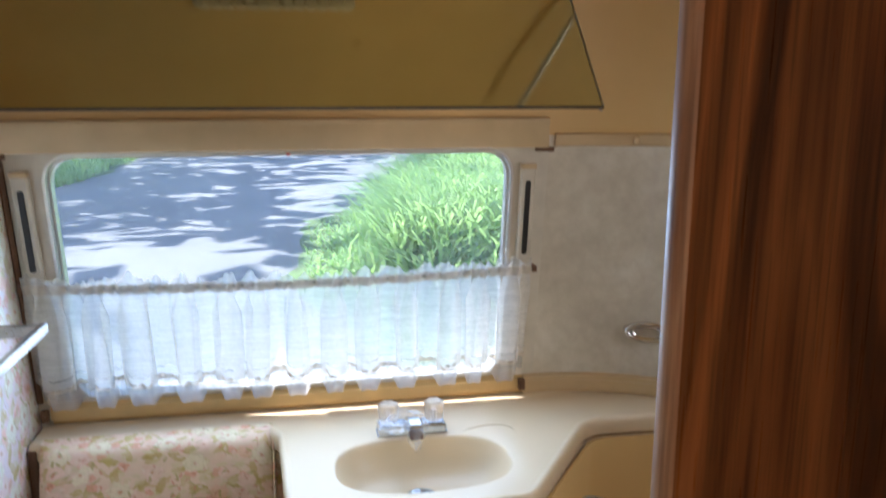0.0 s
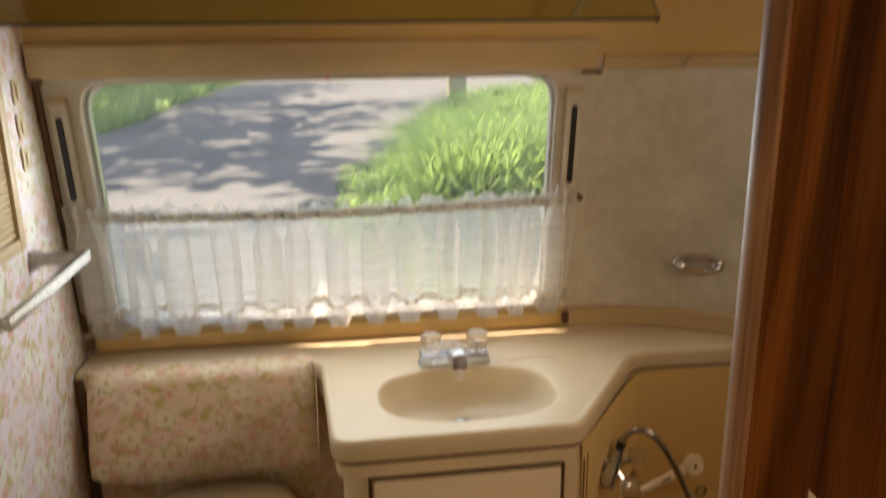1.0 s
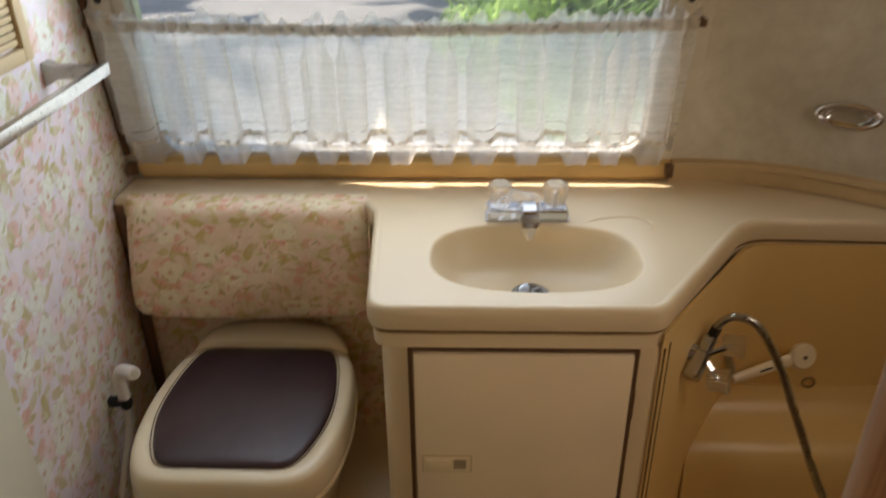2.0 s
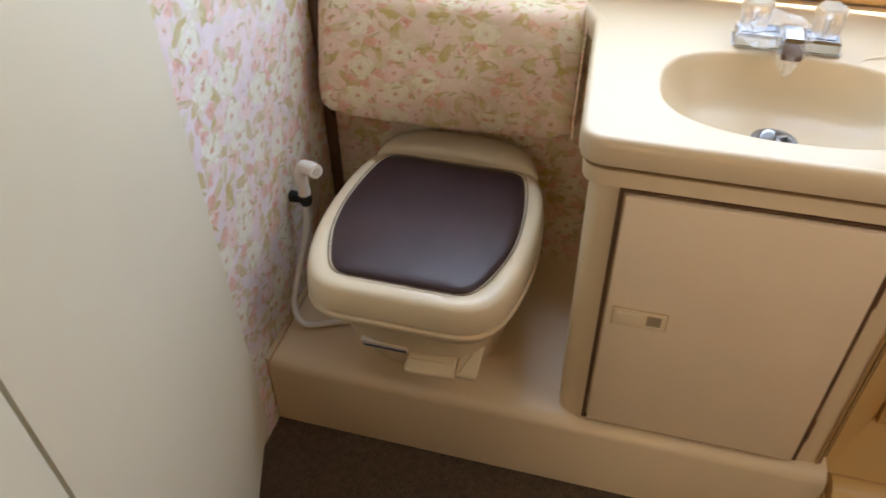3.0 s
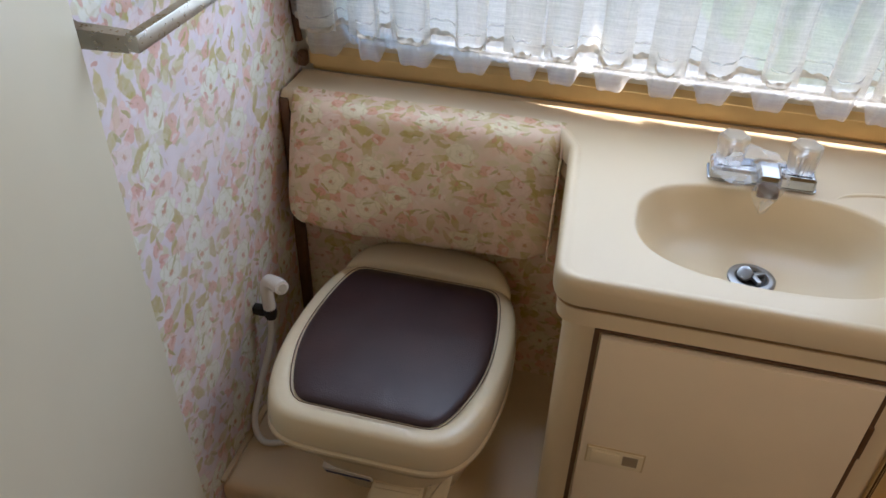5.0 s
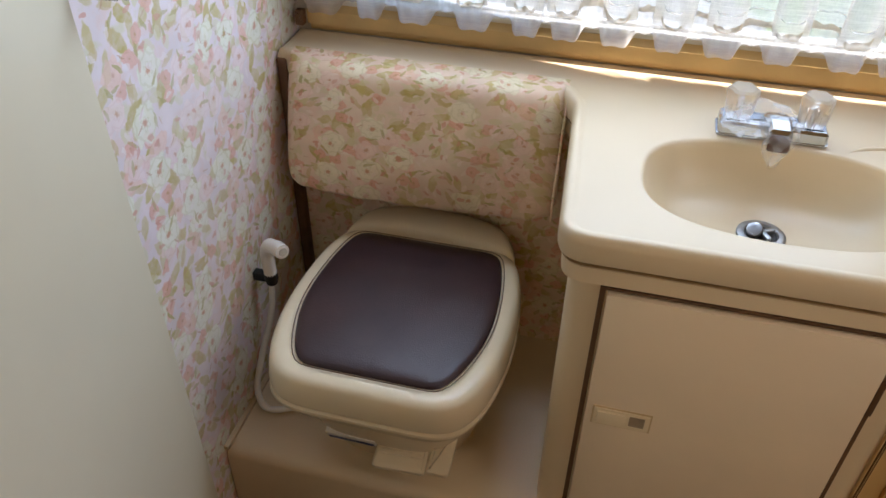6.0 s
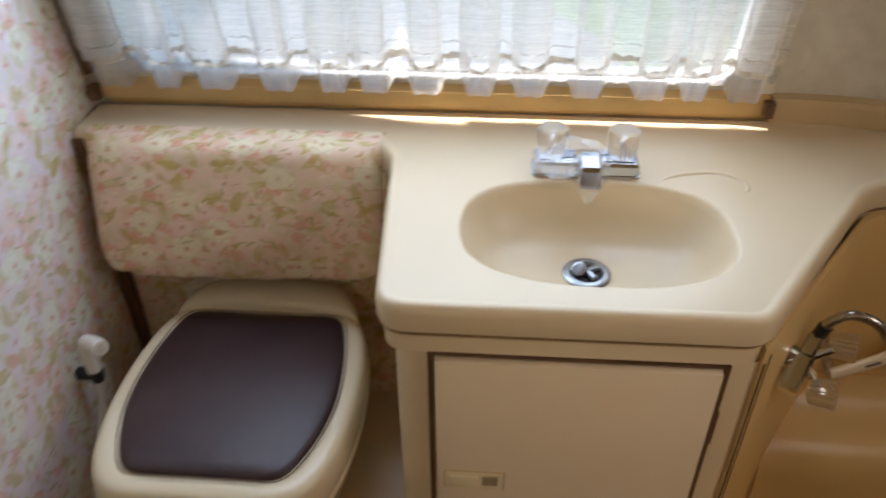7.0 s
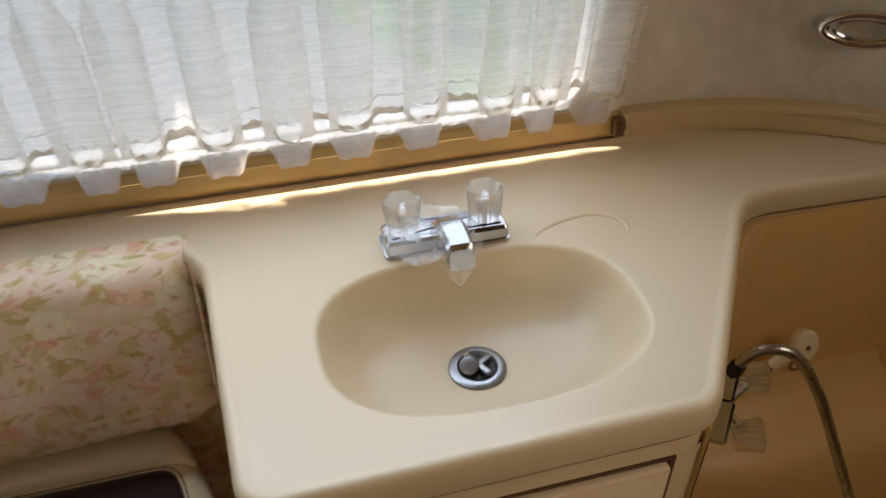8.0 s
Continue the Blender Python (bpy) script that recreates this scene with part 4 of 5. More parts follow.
# ---------------------------------------------------------------- vanity cabinet
cab = thing("vanity_cabinet", "cream vanity cabinet with flush laminate door", "cabinet", (0.52, 1.6, 0.21))
YF = 1.472
body_outline = round_poly([(0.300, 1.855, 0), (0.300, YF, 0.040), (0.744, YF, 0.016), (0.955, 1.780, 0.05), (1.20, 1.785, 0), (1.20, 1.855, 0)], 6)
bm = bm_new()
rings(bm, [[Vector((p.x, p.y, z)) for p in body_outline] for z in (0.195, CZ - 0.074)], True, False)
part("body", bm, STEP, cab, "cream moulded cabinet body", 40)
bm = bm_new()
dx0, dx1, dz0, dz1 = 0.352, 0.706, 0.212, 0.722
hole = [Vector((x, z)) for x, z in ((dx0, dz0), (dx1, dz0), (dx1, dz1), (dx0, dz1))]
outr = [Vector((x, z)) for x, z in ((dx0 - 0.007, dz0 - 0.004), (dx1 + 0.006, dz0 - 0.004), (dx1 + 0.006, dz1 + 0.004), (dx0 - 0.007, dz1 + 0.004))]
part("door_surround", slab_with_hole(outr, hole, 0.0, 0.006, lambda u, v, w: (u, YF - w, v)), DARK, cab, "dark brown gap strip around the door")
door = part("door", box(dx0 + 0.003, dx1 - 0.003, YF - 0.014, YF - 0.001, dz0 + 0.003, dz1 - 0.003, 0.0015), LAMINATE, cab, "flat cream laminate door")
LX, LZ = 0.407, 0.491
bm = slab_with_hole(round_poly([(LX - 0.040, LZ - 0.0165, 0.002), (LX + 0.040, LZ - 0.0165, 0.002), (LX + 0.040, LZ + 0.0165, 0.002), (LX - 0.040, LZ + 0.0165, 0.002)], 3), [Vector(p) for p in ((LX + 0.011, LZ - 0.011), (LX + 0.033, LZ - 0.011), (LX + 0.033, LZ + 0.011), (LX + 0.011, LZ + 0.011))], 0.0, 0.003, lambda u, v, w: (u, YF - 0.014 - w, v))
latch = part("latch", bm, PLASTIC, door, "cream plastic push latch")
# Almost flat well; the shade of its depth is put into the colour.
bm = bm_new()
rings(bm, [[Vector((LX + 0.022 + sx * s, YF - 0.014 - y, LZ + sz * s)) for sx, sz in ((-1, -1), (1, -1), (1, 1), (-1, 1))] for s, y in ((0.0108, 0.0022), (0.009, 0.0008), (0.0015, 0.0005))], False, True)
part("finger_well", bm, WELL_SHADE, door, "square finger well, its shade painted grey-brown")
lo = [Vector(p) for p in ((LX - 0.0425, LZ - 0.019), (LX + 0.0425, LZ - 0.019), (LX + 0.0425, LZ + 0.019), (LX - 0.0425, LZ + 0.019))]
part("latch_gap", slab_with_hole(lo, offset(lo, 0.0024), 0.0, 0.0012, lambda u, v, w: (u, YF - 0.014 - w, v)), TRIM, door, "narrow tan gap round the latch")
part("latch_button", box(LX - 0.035, LX + 0.006, YF - 0.0195, YF - 0.0165, LZ - 0.0115, LZ + 0.0115, 0.001), PLASTIC, door)
for z in (0.30, 0.62):
    part("hinge", box(dx1 - 0.002, dx1 + 0.006, YF - 0.012, YF - 0.002, z - 0.03, z + 0.03, 0.001), BROWN, cab, "dark door hinge")
for x in (0.752, 0.764):
    y = YF + (x - 0.744) * 1.46
    bm = bm_new()
    pts = [(x, y - 0.0085, 0.20), (x, y - 0.0085, CZ - 0.08)]
    tube(bm, pts, 0.0022, 6)
    part("seam_strip", bm, BROWN, cab, "narrow brown seam")

# ---------------------------------------------------------------- raised step under the toilet
step = thing("step", "cream moulded raised floor under the toilet", "step", (0.2, 1.65, FLOOR), kind="structure")
bm = bm_new()
SZ, SY = 0.203, 1.440
prof = [(SY + 0.004, FLOOR), (SY, FLOOR + 0.005), (SY + 0.003, SZ - 0.022), (SY + 0.006, SZ - 0.012), (SY + 0.014, SZ - 0.004), (SY + 0.026, SZ), (1.86, SZ + 0.002), (1.875, SZ + 0.012), (1.875, FLOOR)]
rings(bm, [[Vector((x, y, z)) for y, z in prof] for x in (LEFT + 0.003, 0.302, 0.765)])
part("platform", bm, STEP, step)
bm = bm_new()
rings(bm, [[Vector((LEFT + 0.0015, 1.442, SZ)), Vector((LEFT + 0.010, 1.442, SZ)), Vector((LEFT + 0.010, 1.442, SZ + 0.008)), Vector((LEFT + 0.0015, 1.442, SZ + 0.010))], [Vector((LEFT + 0.0015, 1.87, SZ)), Vector((LEFT + 0.010, 1.87, SZ)), Vector((LEFT + 0.010, 1.87, SZ + 0.008)), Vector((LEFT + 0.0015, 1.87, SZ + 0.010))]])
part("edge_bead", bm, TRIM, step, "thin tan bead along the wall")

# papered panel behind the toilet, corner strip, and the fabric-covered pad
solo("wall_niche", box(LEFT + 0.002, 0.2985, 1.868, 1.885, SZ, CZ - 0.05), FABRIC, "floral papered panel behind the toilet", "wall", kind="structure")
solo("corner_strip", box(LEFT + 0.0015, LEFT + 0.020, 1.846, 1.8675, SZ + 0.012, CZ - 0.012, 0.003), BROWN, "dark brown wood strip in the corner", "trim", kind="structure")
bm = bm_new()
rings(bm, [[Vector((LEFT + 0.0015, back_y(z) - 0.001, z)), Vector((LEFT + 0.0015, back_y(z) - 0.011, z)), Vector((LEFT + 0.007, back_y(z) - 0.012, z)), Vector((LEFT + 0.012, back_y(z) - 0.007, z)), Vector((LEFT + 0.012, back_y(z) - 0.001, z))] for z in (0.862, 1.422)])
solo("corner_trim", bm, BROWN, "dark brown trim where the papered wall meets the rear wall", "trim", kind="structure")
pad = thing("padded_panel", "padded floral fabric panel hung over the niche", "padded panel", (0.0, 1.82, 0.60))
bm = bm_new()
px0, px1, pz0, pz1 = -0.240, 0.246, 0.588, 0.806
cols, loops = 72, []
for i in range(cols + 1):
    u = i / cols
    x = px0 + (px1 - px0) * u
    e = 1 - (2 * u - 1) ** 12
    th = 0.014 + 0.030 * e
    sag = -0.010 * math.sin(math.pi * u) + 0.005 * noise.noise(Vector((x * 20, 2, 2))) + 0.003 * noise.noise(Vector((x * 55, 4, 2))) - 0.006 * (1 - u)
    y0 = 1.846
    prof = [(1.862, pz0 + sag + 0.004), (y0 - th * 0.55 - 0.040, pz0 + sag - 0.002), (y0 - th - 0.036, pz0 + sag + 0.004), (y0 - th - 0.040, pz0 + sag + 0.012), (y0 - th - 0.040, pz0 + 0.035), (y0 - th - 0.037, pz0 + 0.058), (y0 - th - 0.032, pz0 + 0.08),
            (y0 - th - 0.025, pz0 + 0.11), (y0 - th - 0.016, pz0 + 0.14), (y0 - th - 0.006, pz0 + 0.168), (y0 - th + 0.004, pz1 - 0.028), (y0 - th + 0.010, pz1 - 0.013), (y0 - th * 0.7 + 0.012, pz1 - 0.002), (y0 - th * 0.4 + 0.012, pz1 + 0.0005), (1.872, pz1 + 0.0015)]
    loops.append([Vector((x, y + (0.006 * noise.noise(Vector((x * 12, z * 9, 1.0))) + 0.0028 * noise.noise(Vector((x * 38 + z * 14, z * 20, 4.0))) + 0.0016 * noise.noise(Vector((x * 90, z * 26, 7.0)))) * (0 if y > 1.85 else 1), z)) for y, z in prof])
rings(bm, loops)
part("cover", bm, FABRIC, pad, "", 60)
part("piping", tube(bm_new(), [(px1 + 0.001, y, z) for y, z in ((1.772, 0.590), (1.770, 0.64), (1.800, 0.72), (1.828, 0.795))], 0.0022, 6), FABRIC, pad, "stitched side seam")

# ---------------------------------------------------------------- portable-style trailer toilet
toi = thing("toilet", "cream plastic trailer toilet with padded dark lid", "toilet", (0.03, 1.60, SZ))
TX, TY, NS = 0.030, 1.590, 128


def egg(a_back, a_mid, a_front, y_back, y_front, e, grow, z, tilt=0.0):
    """A barrel-shaped loop: width runs from the back over the middle to the front."""
    out = []
    cy, b = (y_back + y_front) / 2, (y_back - y_front) / 2 + grow
    for k in range(NS):
        th = 2 * math.pi * k / NS
        c, s = math.cos(th), math.sin(th)
        r = (abs(c) ** e + abs(s) ** e) ** (-1 / e)
        v = r * s
        w = a_mid + ((a_back if v > 0 else a_front) - a_mid) * v * v
        out.append(Vector((TX + (w + grow) * r * c, cy + b * v, z + tilt * (cy + b * v - TY))))
    return out


def lid_loop(grow, z):
    return egg(0.166, 0.190, 0.152, 1.795, 1.388, 7.0, grow, z, -0.03)


def body_loop(grow, z, yb=1.845, yf=1.425):
    return egg(0.142, 0.165, 0.136, yb, yf, 4.2, grow, z)


bm = bm_new()
rings(bm, [body_loop(g, z, 1.85, yf) for g, z, yf in ((-0.030, SZ, 1.475), (-0.026, SZ + 0.012, 1.47), (-0.020, SZ + 0.06, 1.455), (-0.004, SZ + 0.13, 1.435), (0.004, SZ + 0.180, 1.425), (0.008, SZ + 0.20, 1.425))])
part("bowl_body", bm, PLASTIC, toi, "cream plastic body", 50)
bm = bm_new()
rings(bm, [lid_loop(g, z) for g, z in ((-0.046, 0.394), (-0.030, 0.397), (-0.016, 0.403), (-0.008, 0.412), (-0.004, 0.421), (-0.003, 0.424), (-0.006, 0.4265))])
part("seat_rim", bm, PLASTIC, toi, "cream lower rim", 50)
bm = bm_new()
rings(bm, [lid_loop(g, z) for g, z in ((-0.003, 0.427), (0.003, 0.430), (0.006, 0.438), (0.0055, 0.442), (0.001, 0.4445))])
part("seat", bm, PLASTIC, toi, "cream seat ring", 50)
bm = bm_new()
rings(bm, [lid_loop(g, z) for g, z in ((-0.004, 0.445), (0.003, 0.447), (0.005, 0.455), (0.003, 0.478), (0.000, 0.493), (-0.004, 0.499), (-0.010, 0.502), (-0.024, 0.5032), (-0.027, 0.500), (-0.05, 0.500))])
lid = part("lid", bm, PLASTIC, toi, "cream plastic lid", 50)


def pad_loop(grow, z):
    return egg(0.133, 0.158, 0.112, 1.770, 1.426, 15.0, grow, z, -0.03)


bm = bm_new()
rings(bm, [pad_loop(g, z) for g, z in ((0.001, 0.498), (0.002, 0.503), (-0.001, 0.5065), (-0.006, 0.509), (-0.020, 0.511), (-0.06, 0.5125), (-0.10, 0.513))])
for v in bm.verts:
    if v.co.z > 0.505:
        edge = max(0.0, 1 - (v.co.y - 1.42) / 0.05)
        v.co.z += 0.0012 * noise.noise(Vector((v.co.x * 30, v.co.y * 14, 0))) - 0.0016 * edge * max(0, noise.noise(Vector((v.co.x * 90, 1, 0))))
part("cushion", bm, LEATHER, lid, "dark brown leatherette pad", 60)
bm = bm_new()
tube(bm, [p for p in pad_loop(0.006, 0.5030)] + [pad_loop(0.006, 0.5030)[0]], 0.0009, 6)
part("pad_groove", bm, BROWN, lid, "thin dark groove round the pad", 60)
# hump with the lid's hinge at the back
bm = bm_new()
loops = []
for y, half, top, drop in ((1.779, 0.1660, 0.5000, 0.004), (1.781, 0.1665, 0.5080, 0.005), (1.785, 0.1660, 0.5135, 0.007), (1.800, 0.161, 0.5200, 0.010), (1.820, 0.152, 0.5235, 0.013), (1.838, 0.141, 0.5210, 0.015), (1.850, 0.130, 0.5130, 0.015), (1.857, 0.118, 0.4990, 0.010), (1.859, 0.110, 0.478, 0.004)):
    row = [Vector((TX - half + 0.003, y, 0.415))]
    for k in range(25):
        u = -1 + 2 * k / 24
        row.append(Vector((TX + half * u * (1 - 0.035 * abs(u) ** 8), y - 0.010 * u * u + 0.006, top - drop * abs(u) ** 2.4 - 0.016 * abs(u) ** 14)))
    row.append(Vector((TX + half, y, 0.415)))
    loops.append(row)
rings(bm, loops)
part("hinge_cover", bm, PLASTIC, toi, "rounded cream hinge cover", 50)
tilt_p = Matrix.Translation((0.076, 1.468, 0.300)) @ Matrix.Rotation(radians(9), 4, "X") @ Matrix.Rotation(radians(3), 4, "Z")
bm = bm_new()
foot = round_poly([(-0.052, -0.048, 0.010), (0.040, -0.048, 0.006), (0.038, 0.044, 0.004), (-0.046, 0.044, 0.004)], 5)
rings(bm, [[tilt_p @ Vector((p.x, p.y, z)) for p in offset(foot, d)] for d, z in ((0.003, -0.007), (0.0, -0.004), (0.0, 0.004), (0.0025, 0.0065), (0.006, 0.007))])
pedal = part("flush_pedal", bm, PLASTIC, toi, "cream flush pedal with a ribbed tread")
for k in range(7):
    y = -0.022 + 0.0092 * k
    part("tread_rib", box(-0.044, 0.034, y - 0.0022, y + 0.0022, 0.0066, 0.0098, 0.001, tilt_p), PLASTIC, pedal)
tilt_w = Matrix.Translation((0.138, 1.470, 0.301)) @ Matrix.Rotation(radians(6), 4, "X")
bm = bm_new()
foot = round_poly([(-0.018, -0.044, 0.004), (0.020, -0.044, 0.010), (0.018, 0.044, 0.004), (-0.018, 0.044, 0.004)], 5)
rings(bm, [[tilt_w @ Vector((p.x, p.y, z)) for p in offset(foot, d)] for d, z in ((0.003, -0.007), (0.0, -0.004), (0.0, 0.004), (0.0025, 0.0065), (0.006, 0.007))])
part("water_pedal", bm, PLASTIC, toi, "narrow cream water pedal")
# Black block put in for the dark shade over the pedal's right end.
part("pedal_shade", box(0.112, 0.128, 1.460, 1.476, 0.316, 0.330, 0.002), BLACK, toi, "black block for the shade above the pedal")
lean_p = Matrix.Translation((-0.014, 1.45, 0.28)) @ Matrix.Rotation(radians(24), 4, "X") @ Matrix.Translation((0.014, -1.45, -0.28))
plate = part("maker_plate", box(-0.058, 0.028, 1.4590, 1.4690, 0.303, 0.333, 0.0015, lean_p), PLASTIC_W, toi, "pale plate with dark blue stripes")
for z in (0.3055, 0.3125):
    part("stripe", box(-0.055, 0.025, 1.4580, 1.4594, z, z + 0.0045, 0.0003, lean_p), BLUE, plate, "dark blue stripe")

# hand sprayer with its hose
spr = thing("hand_sprayer", "white hand sprayer clipped to the wall, grey hose", "sprayer", (-0.235, 1.65, 0.46))
part("collar", tube(bm_new(), [(-0.236, 1.652, 0.440), (-0.236, 1.652, 0.452), (-0.236, 1.652, 0.466)], [0.010, 0.013, 0.012], 14), BLACK, spr, "black collar")
bm = bm_new()
tube(bm, spline([(-0.236, 1.652, 0.464), (-0.236, 1.650, 0.500), (-0.232, 1.646, 0.524), (-0.222, 1.640, 0.540), (-0.204, 1.630, 0.546), (-0.186, 1.618, 0.550)], 4), [0.012] * 4 + [0.0115] * 8 + [0.0125] * 4 + [0.0135] * 4 + [0.013], 16)
part("handle", bm, PLASTIC_W, spr, "white elbow-shaped spray handle")
part("nozzle", tube(bm_new(), [(-0.1862, 1.6182, 0.550), (-0.184, 1.6165, 0.5505)], 0.0075, 14), FRAME, spr)
part("wall_clip", box(LEFT + 0.001, -0.246, 1.644, 1.660, 0.445, 0.463, 0.002), BLACK, spr, "black wall clip")
part("hose", tube(bm_new(), spline([(-0.236, 1.652, 0.442), (-0.240, 1.640, 0.38), (-0.252, 1.600, 0.30), (-0.252, 1.560, 0.245), (-0.225, 1.540, 0.218), (-0.175, 1.560, 0.214), (-0.12, 1.585, 0.215)], 8), 0.0062, 12), PLASTIC_W, spr, "pale grey hose")

# ---------------------------------------------------------------- towel bar, trim pieces and blind on the left wall
bar = thing("towel_bar", "square chrome towel bar on the papered wall", "towel bar", (LEFT, 1.55, 1.09))
bar_z, bar_x = 1.098, -0.172
part("bar", box(bar_x - 0.007, bar_x + 0.007, 1.352, 1.742, bar_z - 0.010, bar_z + 0.010, 0.0015), STEEL, bar, "flat square chrome bar")
for y in (1.362, 1.732):
    bm = bm_new()
    rings(bm, [[Vector((x, y - w, bar_z - h)), Vector((x, y + w, bar_z - h)), Vector((x, y + w, bar_z + h * 0.6)), Vector((x, y - w, bar_z + h * 0.6))] for x, w, h in ((LEFT + 0.001, 0.013, 0.024), (LEFT + 0.008, 0.012, 0.022), (LEFT + 0.022, 0.0095, 0.014), (bar_x - 0.0072, 0.0085, 0.012))])
    part("arm", bm, STEEL, bar, "tapered steel arm")

# Three hook-like trim clips, simplified to a plate with a block.
for z in (1.405, 1.343, 1.283):
    hook = thing("wall_hook", "small cream plastic hook on the papered wall", "switch", (LEFT, 1.772, z), "switches on the papered wall")
    part("plate", box(LEFT + 0.0008, LEFT + 0.005, 1.758, 1.786, z - 0.022, z + 0.022, 0.0015), PLASTIC, hook)
    part("front_block", box(LEFT + 0.0052, LEFT + 0.010, 1.765, 1.779, z - 0.012, z + 0.012, 0.002), PLASTIC, hook)

bl = thing("window_blind", "closed slatted blind in a wooden frame", "blind", (LEFT, 1.5, 1.16))
bx = LEFT + 0.001
for y0, y1, z0, z1 in ((1.660, 1.684, 1.130, 1.50), (1.240, 1.660, 1.130, 1.152), (1.240, 1.660, 1.478, 1.50), (1.216, 1.240, 1.130, 1.50)):
    part("frame_rail", box(bx, bx + 0.014, y0, y1, z0, z1, 0.002), TRIM, bl, "tan wooden frame rail")
for k in range(26):
    z = 1.157 + k * 0.0123
    part("slat", box(bx + 0.001, bx + 0.008, 1.242, 1.658, z, z + 0.0095, 0.0015), TRIM, bl)

# ---------------------------------------------------------------- wardrobe with two doors
ward = thing("wardrobe", "white laminate wardrobe with recessed door pull", "wardrobe", (-0.15, 1.0, FLOOR))
A, B = Vector((-0.214, 1.326)), Vector((-0.028, 0.825))
along = (B - A).normalized()
outw = Vector((-along.y, along.x))
if outw.x < 0:
    outw = -outw


def ward_pt(s, o, z):
    p = A + along * s + outw * o
    return Vector((p.x, p.y, z))


def ward_slab(s0, s1, o0, o1, z0, z1, bevel=0.0):
    bm = bm_new()
    rings(bm, [[ward_pt(s0, o0, z), ward_pt(s1, o0, z), ward_pt(s1, o1, z), ward_pt(s0, o1, z)] for z in (z0, z1)])
    if bevel:
        bmesh.ops.bevel(bm, geom=bm.edges[:], offset=bevel, segments=2, affect="EDGES", profile=0.5)
    return bm


SPAN = (B - A).length
WZ = 0.185
bm = bm_new()
corner = ward_pt(0.002, -0.021, 0)
far = ward_pt(1.15, -0.021, 0)
rings(bm, [[Vector((LEFT + 0.0025, corner.y, z)), Vector((corner.x, corner.y, z)), Vector((far.x, far.y, z)), Vector((LEFT + 0.0025, far.y, z))] for z in (WZ, TOP - 0.003)])
part("carcass", bm, WHITE, ward, "white laminate carcass")
bm = bm_new()
corner, far = ward_pt(0.05, -0.07, 0), ward_pt(1.12, -0.07, 0)
rings(bm, [[Vector((LEFT + 0.0025, corner.y, z)), Vector((corner.x, corner.y, z)), Vector((far.x, far.y, z)), Vector((LEFT + 0.0025, far.y, z))] for z in (FLOOR, WZ - 0.001)])
part("plinth", bm, DARK, ward, "dark recessed plinth")
HS, HZ = 0.437, 1.134
hs, hz = 0.016, 0.011
outer = [Vector(p) for p in ((0.0, WZ + 0.004), (SPAN - 0.004, WZ + 0.004), (SPAN - 0.004, TOP - 0.01), (0.0, TOP - 0.01))]
hole = [Vector(p) for p in ((HS - hs, HZ - hz), (HS + hs, HZ - hz), (HS + hs, HZ + hz), (HS - hs, HZ + hz))]
wd = part("door", slab_with_hole(outer, hole, -0.0195, 0.0, lambda u, v, w: tuple(ward_pt(u, w, v))), WHITE, ward, "flat white laminate door")
outer = [Vector((HS + sx * (hs + 0.008), HZ + sz * (hz + 0.008))) for sx, sz in ((-1, -1), (1, -1), (1, 1), (-1, 1))]
part("pull_frame", slab_with_hole(outer, [Vector((HS + sx * (hs - 0.001), HZ + sz * (hz - 0.001))) for sx, sz in ((-1, -1), (1, -1), (1, 1), (-1, 1))], -0.003, 0.003, lambda u, v, w: tuple(ward_pt(u, w, v))), PLASTIC, wd, "cream plastic pull frame")
bm = bm_new()
rings(bm, [[ward_pt(HS + sx * s * hs, o, HZ + sz * s * hz) for sx, sz in ((-1, -1), (1, -1), (1, 1), (-1, 1))] for s, o in ((0.97, 0.001), (0.9, -0.018), (0.1, -0.0185))], False, True)
part("pull_well", bm, PLASTIC, wd, "recessed pull well")
part("door", ward_slab(SPAN + 0.004, 1.13, -0.0195, 0.002, WZ + 0.004, TOP - 0.01, 0.001), WHITE, ward, "flat white laminate door")
part("door_gap", ward_slab(SPAN - 0.0035, SPAN + 0.0035, -0.0195, -0.006, WZ + 0.004, TOP - 0.01), DARK, ward, "dark gap between the doors")

# ---------------------------------------------------------------- shower corner
pan = thing("shower_pan", "tan moulded shower pan with rounded lip", "shower pan", (1.1, 1.45, FLOOR), kind="structure")
bm = bm_new()
add_box(bm, 0.768, RIGHT - 0.002, 1.05, 1.95, FLOOR, 0.155)
part("pan_floor", bm, SURROUND, pan)
bm = bm_new()
tube(bm, [(0.775, 1.452, 0.165), (1.44, 1.452, 0.165)], 0.030, 14)
part("lip", bm, SURROUND, pan, "rounded front lip")
bm = bm_new()
bench = [(1.629, 0.150), (1.627, 0.166), (1.633, 0.180), (1.636, 0.285), (1.641, 0.318), (1.653, 0.342), (1.674, 0.356), (1.705, 0.366), (1.735, 0.378), (1.754, 0.396), (1.7645, 0.425), (1.772, 0.425), (1.772, 0.150)]
rings(bm, [[Vector((x, y, z)) for y, z in bench] for x in (0.88, 1.15, RIGHT - 0.012)])
part("ledge", bm, SURROUND, pan, "rounded moulded bench ledge", 60)
bm = bm_new()
wall_line = [Vector((0.747, 1.469)), Vector((0.955, 1.744)), Vector((0.980, 1.763)), Vector((1.015, 1.770)), Vector((1.44, 1.766))]
rings(bm, [[Vector((p.x, p.y, z)) for p in wall_line] + [Vector((p.x, p.y + 0.012, z)) for p in wall_line[::-1]] for z in (0.155, CZ - 0.050)])
part("splash_wall", bm, SURROUND, pan, "tan moulded wall below the counter")

